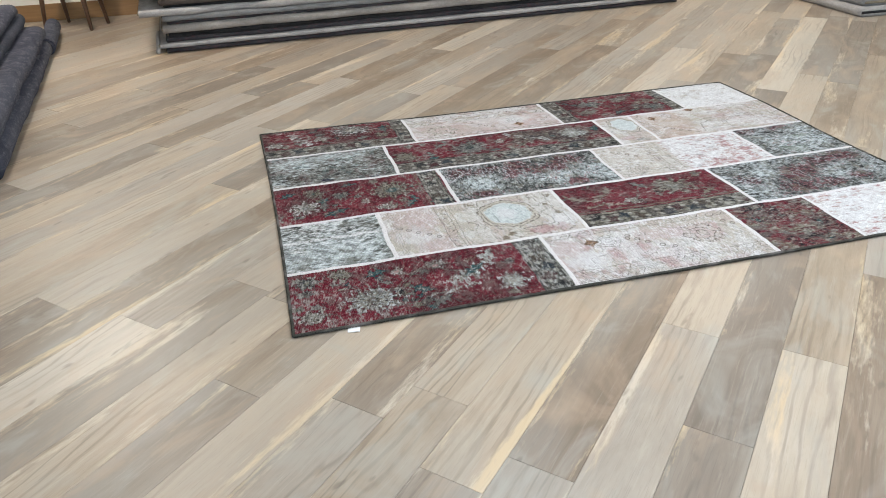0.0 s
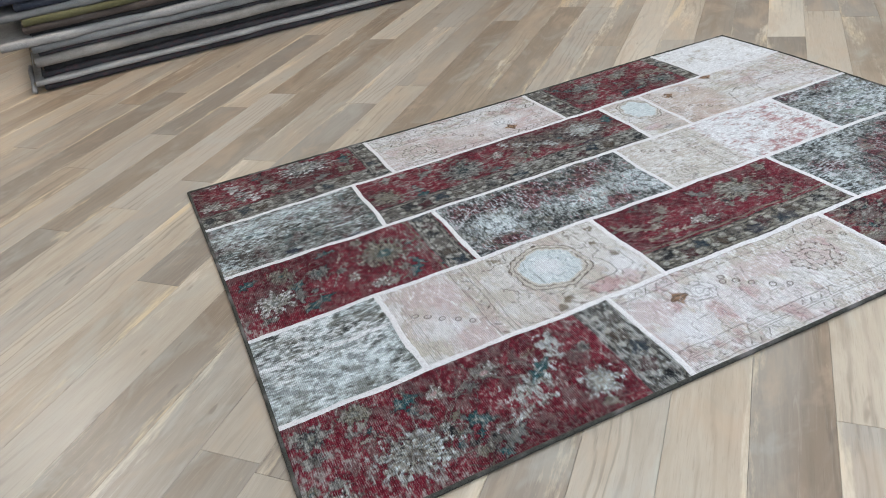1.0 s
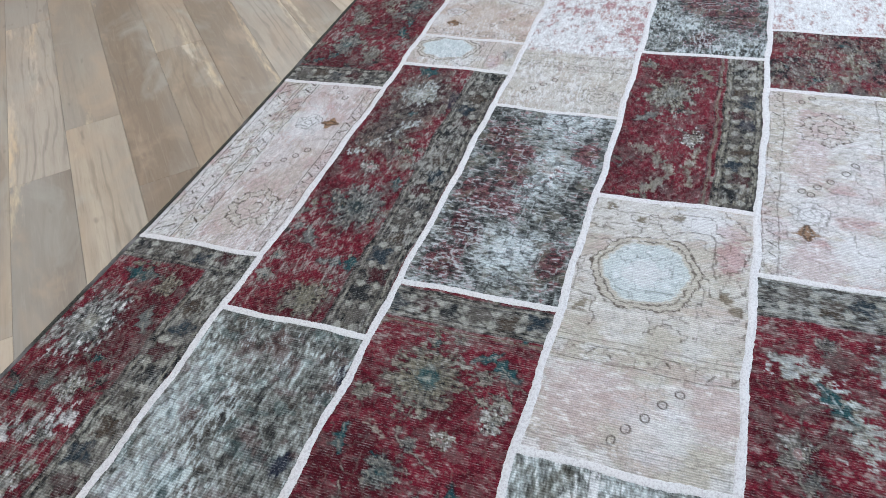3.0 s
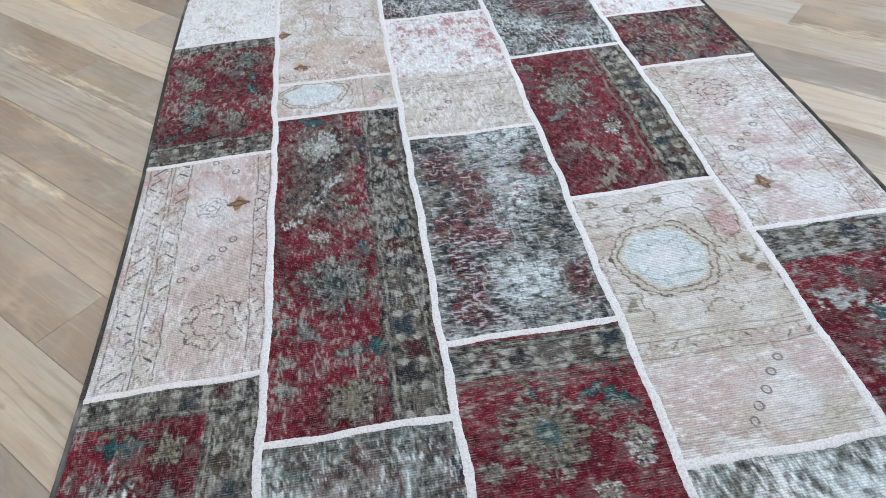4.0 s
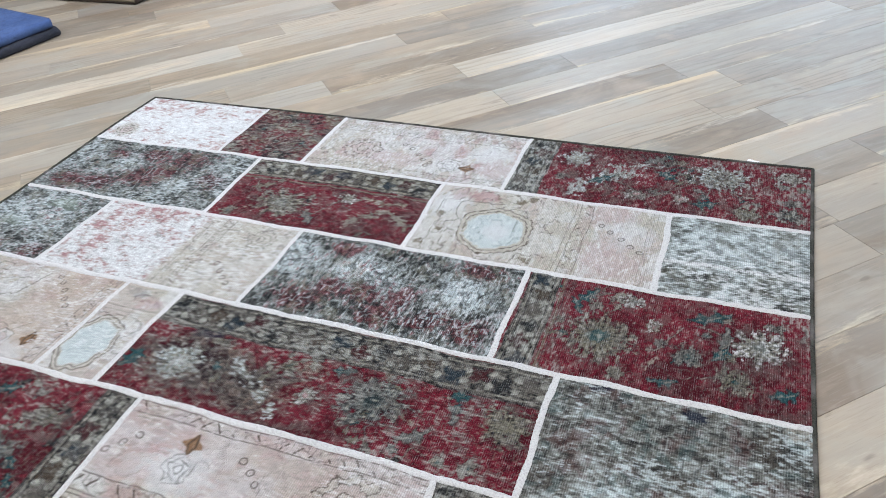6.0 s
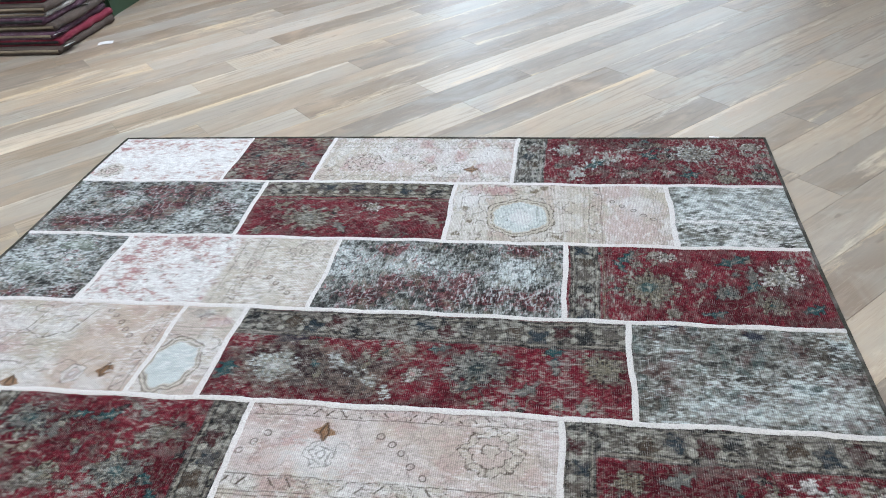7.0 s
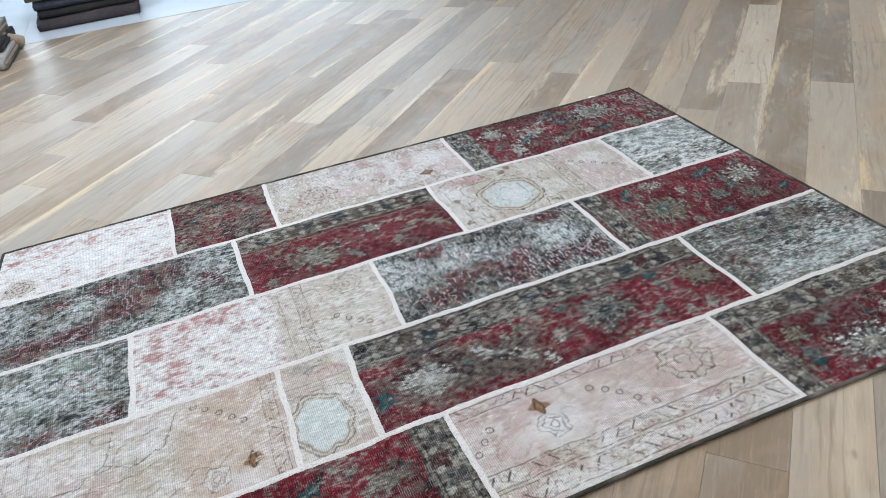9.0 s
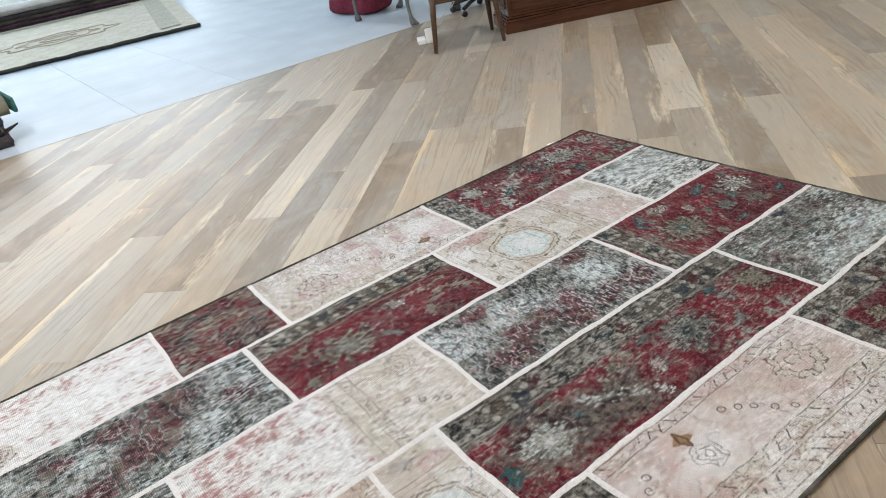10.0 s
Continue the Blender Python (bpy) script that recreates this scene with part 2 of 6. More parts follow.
structure("wall_east", boxes(((W, ly, CEIL), (ROOM_X1 + W / 2, cy, CEIL / 2))), WALL, "plain off-white painted showroom wall", "wall")
# shop front with one wide opening
structure("wall_south", boxes(
    ((lx + 2 * W, W, 0.4), (cx, WIN_Y - W / 2, 0.2)),
    ((lx + 2 * W, W, CEIL - 3.0), (cx, WIN_Y - W / 2, (CEIL + 3.0) / 2)),
    ((0.3, W, 2.6), (ROOM_X0 + 0.05, WIN_Y - W / 2, 1.7)),
    ((0.3, W, 2.6), (ROOM_X1 - 0.05, WIN_Y - W / 2, 1.7)),
), WALL, "plain off-white shop front wall with a wide opening", "wall")
structure("ceiling", boxes(((lx + 2 * W, ly + 2 * W, 0.15), (cx, cy, CEIL + 0.075))), CEILING, "plain white ceiling over the showroom", "ceiling")
structure("baseboard", boxes(((lx, 0.02, 0.16), (cx, ROOM_Y1 - 0.01, 0.08), 0.004)), BASEBOARD, "brown wooden baseboard along the wall", "baseboard")

win = root("window_1", pose(cx, WIN_Y - 0.1, 0), "wide shop window in a grey metal frame", "window", kind="structure")
for k in range(6):
    part("mullion", boxes(((0.06, 0.1, 2.6), (-lx / 2 + 0.2 + k * (lx - 0.4) / 5, 0, 1.7), 0.005)), FRAME_GREY, win)
part("window_frame", boxes(((lx - 0.2, 0.1, 0.07), (0, 0, 0.44)), ((lx - 0.2, 0.1, 0.07), (0, 0, 2.96))), FRAME_GREY, win)


def ceiling_panel():
    ob = root("ceiling_light", pose(0, 0, 0), "assumed square white ceiling light panel out of view, switched on", "ceiling light", "ceiling lights")
    part("frame", boxes(((0.66, 0.03, 0.05), (0, 0.315, 0)), ((0.66, 0.03, 0.05), (0, -0.315, 0)), ((0.03, 0.6, 0.05), (0.315, 0, 0)), ((0.03, 0.6, 0.05), (-0.315, 0, 0))), LAMP_WHITE, ob)
    part("diffuser", boxes(((0.598, 0.598, 0.012), (0, 0, 0.018))), DIFFUSER, ob)
    return ob


panel = ceiling_panel()
# the last five panels are made up to go with the added tile lamps
spots = CEILING_SPOTS + [(-1.0, -6.5), (2.5, -6.5), (2.5, -10.0), (-1.0, -14.0), (3.0, -14.5)]
panel.matrix_world = pose(*spots[0], CEIL - 0.026)
for sx, sy in spots[1:]:
    copy_thing(panel, pose(sx, sy, CEIL - 0.026))


# ---- the patchwork rug ----
RUG_L, RUG_W, RUG_Z = 3.0, 2.055, 0.009
STEP = 0.003
HALF_SEAM = 0.0105


def lattice(x, y, seed):
    """Smooth value noise, 0 to 1, of unit cell."""
    table = np.random.RandomState(seed).rand(128, 128)
    xi, yi = np.floor(x).astype(int), np.floor(y).astype(int)
    fx, fy = x - xi, y - yi
    fx, fy = fx * fx * (3 - 2 * fx), fy * fy * (3 - 2 * fy)
    a, b = table[xi % 128, yi % 128], table[(xi + 1) % 128, yi % 128]
    c, d = table[xi % 128, (yi + 1) % 128], table[(xi + 1) % 128, (yi + 1) % 128]
    return (a * (1 - fx) + b * fx) * (1 - fy) + (c * (1 - fx) + d * fx) * fy


def fbm(x, y, seed, octaves=4, gain=0.55):
    total, amp, norm = 0.0, 1.0, 0.0
    for k in range(octaves):
        total = total + amp * lattice(x * 2**k + 17.3 * k, y * 2**k + 5.1 * k, seed + k)
        norm, amp = norm + amp, amp * gain
    return total / norm


def step01(v, lo, hi):
    s = np.clip((v - lo) / (hi - lo), 0, 1)
    return s * s * (3 - 2 * s)


RED, DEEP_RED = (0.160, 0.015, 0.029), (0.080, 0.010, 0.017)
IVORY, CREAM, PINK, ROSE = (0.74, 0.75, 0.77), (0.56, 0.525, 0.475), (0.55, 0.440, 0.432), (0.46, 0.26, 0.27)
SLATE, INK, TEAL, OLIVE = (0.150, 0.165, 0.160), (0.014, 0.016, 0.019), (0.020, 0.085, 0.098), (0.185, 0.172, 0.128)
BROWN, TAUPE, GOLD, PALE_BLUE = (0.070, 0.050, 0.036), (0.098, 0.088, 0.078), (0.25, 0.135, 0.060), (0.60, 0.68, 0.71)
STRAW, WHITE, SAND = (0.31, 0.30, 0.255), (0.80, 0.815, 0.83), (0.53, 0.495, 0.43)


class Cloth:
    """Dye on one patch, in the rug's own metres."""

    def __init__(self, X, Y, x0, x1, y0, y1, ground, seed, along):
        self.X, self.Y, self.seed, self.box, self.along = X, Y, seed, (x0, x1, y0, y1), along
        self.c = np.empty((*X.shape, 3))
        self.c[...] = ground
        # hand-knotted outlines waver
        self.WX = X + 0.016 * (fbm(X * 24, Y * 24, seed + 3, 3, 0.7) - 0.5) * 2
        self.WY = Y + 0.016 * (fbm(X * 24 + 9, Y * 24, seed + 4, 3, 0.7) - 0.5) * 2
        self.BX = X + 0.0045 * (fbm(X * 22, Y * 22, seed + 5, 2) - 0.5) * 2
        self.BY = Y + 0.0045 * (fbm(X * 22 + 9, Y * 22, seed + 6, 2) - 0.5) * 2
        self.FX = X + 0.009 * (fbm(X * 45, Y * 45, seed + 7, 3, 0.7) - 0.5) * 2
        self.FY = Y + 0.009 * (fbm(X * 45 + 9, Y * 45, seed + 8, 3, 0.7) - 0.5) * 2
        # knots and rubbed threads, spread to fill 0 to 1
        self.fleck = self.grain(92, 21, 1.7, 4)
        self.thread = self.grain(260, 25, 4.5, 3)
        self.broad = np.clip((fbm(X * 6, Y * 6, seed + 61, 3) - 0.5) * 1.9 + 0.5, 0, 1)

    def grain(self, scale, seed, stretch=1.0, octaves=3):
        a, b = (1 / stretch, 1.0) if self.along == "x" else (1.0, 1 / stretch)
        n = fbm(self.X * scale * a, self.Y * scale * b, self.seed + seed, octaves, 0.66)
        return np.clip((n - 0.5) * 2.0 + 0.5, 0, 1)

    def over(self, mask, colour):
        m = np.clip(mask, 0, 1)[..., None]
        self.c = self.c * (1 - m) + np.array(colour) * m
        return self

    def lay(self, mask, value, stops):
        """Colours picked by a value, through a mask."""
        at = [s[0] for s in stops]
        col = np.stack([np.interp(value, at, [s[1][k] for s in stops]) for k in range(3)], -1)
        m = np.clip(mask * np.ones_like(value), 0, 1)[..., None]
        self.c = self.c * (1 - m) + col * m
        return self

    def lumps(self, items):
        """Soft hills (x, y, rx, ry, height) with wavering rims."""
        total = np.zeros_like(self.X)
        for x, y, rx, ry, high in items:
            total += high * np.exp(-(((self.WX - x) / rx) ** 2 + ((self.WY - y) / ry) ** 2))
        return total

    def mottle(self, stops, bias=0.0, coarse=17, fine=0.55, mask=1.0):
        """Rubbed pile in several tones: broad cloud, knots and threads, pushed by the bias."""
        cloud = self.grain(coarse, 131, 1.3, 3)
        v = 0.5 + (1 - fine) * 1.1 * (cloud - 0.5) + fine * (0.75 * (self.fleck - 0.5) + 0.45 * (self.thread - 0.5)) + bias
        return self.lay(mask, v, stops)

    def blotch(self, colour, scale, lo, hi, amount=1.0, seed=0):
        n = fbm(self.X * scale, self.Y * scale, self.seed + 11 + seed)
        return self.over(amount * step01(n + 0.10 * (self.fleck - 0.5), lo, hi), colour)

    def spot(self, colour, cx, cy, rx, ry, amount=0.9):
        d = np.hypot((self.WX - cx) / rx, (self.WY - cy) / ry) + 0.75 * (self.fleck - 0.5) + 0.4 * (self.thread - 0.5)
        return self.over(amount * step01(1.1 - d, -0.1, 0.4), colour)

    def bloom(self, cx, cy, rx, ry=None, petals=9, dark=INK, tone=OLIVE, light=STRAW, heart=TEAL, strength=0.95, lift=0.0):
        """A large woven blossom: scalloped rim, layered petals in three tones, dark heart."""
        ry = ry or rx
        dx, dy = (self.FX - cx) / rx, (self.FY - cy) / ry
        rad, ang = np.hypot(dx, dy), np.arctan2(dy, dx)
        rim = 0.88 + 0.12 * np.cos(petals * ang) + 0.75 * (self.fleck - 0.5) + 0.3 * (self.thread - 0.5)
        self.over(0.5 * strength * step01(rim + 0.14 - rad, 0, 0.12), dark)
        layer = 0.20 * np.cos(2 * petals * ang + 5 * np.floor(rad * 3.2)) + 0.17 * np.cos(rad * 20 + 1.2 * np.cos(petals * ang))
        v = 0.50 + layer + 0.55 * (self.fleck - 0.5) + 0.25 * (self.thread - 0.5) + lift
        self.lay(strength * step01(rim - rad, 0, 0.16), v, [(0.16, dark), (0.38, tone), (0.58, tone), (0.86, light)])
        seg = rad * 2.9 + 0.16 * np.cos(petals * ang)
        inked = step01(0.11 - np.abs(seg - np.round(seg)), 0, 0.06) + step01(np.cos(petals * ang + math.pi * np.floor(seg)), 0.88, 0.97)
        self.over(0.75 * strength * np.clip(inked, 0, 1) * step01(rim - rad, 0, 0.1) * step01(self.fleck, 0.25, 0.45), dark)
        self.over(0.8 * strength * step01(0.30 + 0.2 * (self.fleck - 0.5) - rad, 0, 0.10), heart)
        return self.over(0.7 * strength * step01(0.10 - rad, 0, 0.06), light)

    def plume(self, points, wide, stops=None, strength=0.9, lift=0.0):
        """A curved feathery stroke through points, with ragged sides."""
        d = np.full_like(self.X, 9.0)
        for (ax, ay), (bx, by) in zip(points, points[1:]):
            ux, uy = bx - ax, by - ay
            f = np.clip(((self.WX - ax) * ux + (self.WY - ay) * uy) / (ux * ux + uy * uy), 0, 1)
            d = np.minimum(d, np.hypot(self.WX - ax - f * ux, self.WY - ay - f * uy))
        w = wide * (0.7 + 2.2 * (self.fleck - 0.42) + 0.8 * (self.thread - 0.5))
        v = 0.5 + 0.8 * (self.fleck - 0.5) + 0.3 * (self.thread - 0.5) + lift
        return self.lay(strength * step01(w - d, -0.002, 0.006), v, stops or [(0.2, INK), (0.42, SLATE), (0.62, STRAW), (0.85, PALE_BLUE)])

    def leaf(self, cx, cy, length, width, deg, colour=TEAL, vein=STRAW):
        a = math.radians(deg)
        dx, dy = self.FX - cx, self.FY - cy
        s, t = (dx * math.cos(a) + dy * math.sin(a)) / length, (-dx * math.sin(a) + dy * math.cos(a)) / width
        t = t + 0.45 * s * s - 0.2
        body = 1 - s * s - np.abs(t) * (1.1 + 0.45 * np.cos(10 * s)) + 0.5 * (self.fleck - 0.5)
        self.over(0.8 * step01(body + 0.25, 0, 0.2), INK)
        self.over(0.9 * step01(body, 0, 0.2), colour)
        return self.over(0.6 * step01(0.20 - np.abs(t), 0, 0.12) * (np.abs(s) < 0.8) * (self.fleck > 0.4), vein)

    def vine(self, cx, cy, length, deg, sway, colour=STRAW, wide=0.0032, waves=1.3, strength=0.8):
        a = math.radians(deg)
        dx, dy = self.FX - cx, self.FY - cy
        s, t = dx * math.cos(a) + dy * math.sin(a), -dx * math.sin(a) + dy * math.cos(a)
        d = np.abs(t - sway * np.sin(s / length * math.pi * waves))
        keep = step01(self.fleck, 0.22, 0.36)
        self.over(0.7 * strength * keep * step01(wide + 0.0045 - d, 0, 0.003) * (np.abs(s) < length), INK)
        return self.over(strength * keep * step01(wide - d, 0, 0.003) * (np.abs(s) < length), colour)

    def twigs(self, n, seed, lights=(STRAW, SLATE, OLIVE), darks=(TEAL, INK, TAUPE), size=1.0):
        """Small sprays of leaves and curls that fill a red field."""
        r = random.Random(seed)
        x0, x1, y0, y1 = self.box
        for k in range(n):
            px, py = r.uniform(x0 + 0.02, x1 - 0.02), r.uniform(y0 + 0.02, y1 - 0.02)
            deg, big = r.uniform(0, 180), size * r.uniform(0.7, 1.25)
            kind = r.random()
            if kind < 0.40:
                self.vine(px, py, 0.055 * big, deg, 0.02 * big, r.choice(lights), 0.003)
                for side in (-1, 1):
                    a = math.radians(deg + 40 * side)
                    self.leaf(px + 0.03 * big * math.cos(a), py + 0.03 * big * math.sin(a), 0.022 * big, 0.009 * big, deg + 60 * side, r.choice(darks + lights), STRAW)
            elif kind < 0.7:
                self.bloom(px, py, 0.026 * big, 0.022 * big, r.choice((5, 6)), INK, r.choice(lights), STRAW, r.choice(darks), 0.85)
            else:
                a = math.radians(deg)
                self.plume([(px, py), (px + 0.05 * big * math.cos(a), py + 0.05 * big * math.sin(a))], 0.008 * big, [(0.2, INK), (0.5, r.choice(lights)), (0.85, STRAW)], 0.8)
        return self

    def flower(self, cx, cy, r, petals=6, line=BROWN, fill=CREAM, heart=PINK, amount=0.85):
        """A faded blossom left as brown outlines on a bleached ground."""
        dx, dy = self.FX - cx, self.FY - cy
        rad, ang = np.hypot(dx, dy), np.arctan2(dy, dx)
        for size, lobes, turn, col in ((1.0, petals, 0.0, fill), (0.62, petals, 0.5, heart), (0.28, petals - 2, 0.0, fill)):
            rim = size * r * (0.80 + 0.16 * np.abs(np.cos(0.5 * lobes * ang + turn)) + 0.22 * (self.grain(40, 177) - 0.5))
            self.over(0.55 * step01(rim - rad, 0, 0.003), col)
            self.over(amount * step01(self.fleck, 0.1, 0.3) * step01(0.0032 - np.abs(rad - rim), 0, 0.002), line)
        rib = step01(np.cos(petals * ang + 1.0), 0.93, 0.99)
        return self.over(0.7 * amount * rib * (rad < 0.95 * r) * (rad > 0.62 * r), line)

    def palm(self, cx, cy, high, wide, deg, colour=GOLD, line=BROWN):
        """A small gold palmette: pointed fan with notched sides."""
        a = math.radians(deg)
        dx, dy = self.BX - cx, self.BY - cy
        s, t = (dx * math.cos(a) + dy * math.sin(a)) / high, (-dx * math.sin(a) + dy * math.cos(a)) / wide
        edge = np.interp(s, [-0.6, -0.45, -0.2, 0.0, 0.25, 0.5, 0.8, 1.0], [0.0, 0.35, 0.45, 1.0, 0.75, 0.5, 0.25, 0.0])
        body = edge - np.abs(t) + 0.3 * (self.fleck - 0.5) * (edge > 0)
        self.over(0.9 * step01(body, 0, 0.15) * (edge > 0), colour)
        return self.over(0.8 * step01(0.12 - np.abs(np.abs(t) - 0.35 * edge), 0, 0.08) * (body > 0) * (edge > 0), line)

    def ring(self, cx, cy, r, colour=BROWN, wide=0.0030):
        d = np.abs(np.hypot(self.BX - cx, self.BY - cy) - r)
        return self.over(0.9 * step01(wide - d, 0, 0.0025), colour)

    def rings(self, *centres, r=0.0095):
        for x, y in centres:
            self.ring(x, y, r)
            self.over(0.4 * step01(0.004 - np.hypot(self.X - x, self.Y - y), 0, 0.003), BROWN)
        return self

    def stripe(self, axis, at, wide, colour, amount=0.85):
        v = self.BX if axis == "x" else self.BY
        return self.over(amount * step01(self.fleck, 0.15, 0.3) * step01(wide - np.abs(v - at), 0, 0.003), colour)

    def path(self, points, colour=BROWN, wide=0.0028, amount=0.65):
        """A thin drawn line through points."""
        d = np.full_like(self.X, 9.0)
        for (ax, ay), (bx, by) in zip(points, points[1:]):
            ux, uy = bx - ax, by - ay
            f = np.clip(((self.FX - ax) * ux + (self.FY - ay) * uy) / (ux * ux + uy * uy), 0, 1)
            d = np.minimum(d, np.hypot(self.FX - ax - f * ux, self.FY - ay - f * uy))
        return self.over(amount * step01(wide - d, 0, 0.002), colour)

    def border(self, axis, lo, hi, ground=((0.14, INK), (0.36, TAUPE), (0.54, (0.185, 0.183, 0.166)), (0.82, (0.42, 0.425, 0.395))), pitch=0.058, lift=0.0):
        """A woven border across the given axis: dark clovers on a mottled straw ground between guard lines."""
        across, along = (self.BX, self.BY) if axis == "x" else (self.BY, self.BX)
        inside = step01(across, lo - 0.002, lo + 0.002) * step01(hi + 0.002 - across, 0, 0.004)
        v = 0.5 + 0.75 * (self.fleck - 0.5) + 0.3 * (self.thread - 0.5) + lift
        self.lay(inside, v, list(ground))
        wide, mid = hi - lo, (lo + hi) / 2
        cell = np.floor(along / pitch).astype(int)
        f = (along / pitch) % 1.0 - 0.5
        dy = across - mid - 0.10 * wide * np.where(cell % 2 == 0, 1, -1)
        d, ang = np.hypot(f * pitch, dy), np.arctan2(dy, f * pitch)
        rim = 0.42 * min(pitch, 0.62 * wide) * (1 + 0.30 * np.cos(4 * ang + 0.8 * cell)) * (0.75 + 0.6 * self.fleck)
        hue = np.array([INK, BROWN, (0.06, 0.014, 0.018), TAUPE, (0.02, 0.035, 0.05)])[(cell * 7 + self.seed) % 5]
        m = (0.92 * inside * step01(rim - d, 0, 0.005))[..., None]
        self.c = self.c * (1 - m) + hue * m
        self.over(0.6 * inside * step01(0.0026 - np.abs(d - rim - 0.006), 0, 0.002), STRAW)
        star = step01(0.012 - np.hypot((np.abs(f) - 0.5) * pitch, np.abs(across - mid) - 0.18 * wide) - 0.012 * (self.fleck - 0.5), 0, 0.004)
        self.over(0.8 * inside * star, (0.42, 0.42, 0.38))
        curl = np.abs(across - mid - 0.27 * wide * np.sin(math.pi * along / pitch))
        self.over(0.55 * inside * step01(self.fleck, 0.3, 0.45) * step01(0.0036 - curl, 0, 0.003), INK)
        for p, w, col in ((0.03, 0.0032, INK), (0.12, 0.0030, STRAW), (0.19, 0.0030, INK), (0.81, 0.0030, INK), (0.88, 0.0030, STRAW), (0.97, 0.0032, INK)):
            self.over(0.75 * step01(self.fleck, 0.12, 0.3) * step01(w - np.abs(across - lo - p * wide), 0, 0.002), col)
        return self

    def drawn(self, colour, scale, level, wide, amount=0.6, seed=0, where=None):
        """Thin pattern outlines: level lines of a blocky noise."""
        x, y = np.round(self.X / 0.012) * 0.012, np.round(self.Y / 0.012) * 0.012
        n = fbm((0.5 * self.WX + 0.5 * x) * scale, (0.5 * self.WY + 0.5 * y) * scale, self.seed + 31 + seed, 2, 0.4)
        gx, gy = np.gradient(n, STEP)
        d = np.abs(n - level) / (np.hypot(gx, gy) + 0.4)
        m = amount * step01(wide - d, 0, 0.0022)
        return self.over(m if where is None else m * where, colour)

    def glyphs(self, axis, lo, hi, colour=BROWN, pitch=0.034, amount=0.6, lines=True):
        """A narrow faded border of slanted hooks between two ruled lines."""
        across, along = (self.BX, self.BY) if axis == "x" else (self.BY, self.BX)
        inside = (across > lo) * (across < hi)
        mid, wide = (lo + hi) / 2, hi - lo
        cell = np.floor(along / (pitch * 4)).astype(int)
        slant = np.where(cell % 2 == 0, 0.8, -0.8)
        f = ((along + slant * (across - mid)) / pitch) % 1.0
        keep = (lattice(along / pitch * 0.7, across * 60, self.seed + 51) > 0.42) * step01(self.fleck, 0.22, 0.42)
        self.over(amount * inside * keep * step01(0.10 - np.abs(f - 0.5), 0, 0.06) * (np.abs(across - mid) < 0.36 * wide), colour)
        diag = np.abs(np.abs(((along / (pitch * 4)) % 1.0) - 0.5) * 2 * wide - (across - lo))
        self.over(0.5 * amount * inside * step01(self.fleck, 0.25, 0.45) * step01(0.0030 - diag, 0, 0.0025), colour)
        self.drawn(colour, 46, 0.5, 0.0022, 0.6 * amount, 57, inside)
        if lines:
            for p in (lo, hi):
                self.over(0.85 * amount * step01(self.fleck, 0.1, 0.3) * step01(0.0026 - np.abs(across - p), 0, 0.002), colour)
        return self

    def finish(self, worn=0.0, pale=IVORY, depth=0.38, lines=0.0):
        """Wear over the whole patch: rubbed threads showing the light warp, and uneven knots."""
        if lines:
            self.drawn(INK, 26, 0.5, 0.0028, lines, 5).drawn(INK, 52, 0.46, 0.0022, lines * 0.8, 7).drawn(STRAW, 40, 0.56, 0.0022, lines * 0.7, 9)
            murk = 0.55 * self.grain(34, 35, 1.6, 4) + 0.45 * self.fleck
            self.over(1.3 * lines * step01(murk, 0.50, 0.66), (0.125, 0.112, 0.105))
        n = 0.34 * self.broad + 0.36 * self.thread + 0.30 * self.fleck
        self.over(0.55 * step01(n, 0.62 - 0.2 * worn, 0.78 - 0.2 * worn), pale)
        grit = np.random.RandomState(self.seed + 81).rand(*self.X.shape)
        self.c = self.c * (1 + depth * (1.1 * (self.thread - 0.5) + 0.5 * (self.fleck - 0.5) + 0.5 * (grit - 0.5)))[..., None] * 0.82
        return self


# Dye recipes, one for each patch.
def red_field(c):
    c.lay(1.0, 0.5 + 0.6 * (c.broad - 0.5) + 0.5 * (c.fleck - 0.5), [(0.2, DEEP_RED), (0.5, RED), (0.85, (0.195, 0.024, 0.040))])


GREYS = [(0.0, INK), (0.22, (0.050, 0.053, 0.052)), (0.42, (0.145, 0.155, 0.150)), (0.60, (0.30, 0.325, 0.32)), (0.88, (0.53, 0.60, 0.63)), (1.15, IVORY)]
MURK = [(0.0, INK), (0.30, (0.075, 0.074, 0.070)), (0.52, (0.165, 0.168, 0.155)), (0.70, (0.31, 0.325, 0.315)), (1.05, (0.54, 0.61, 0.635))]


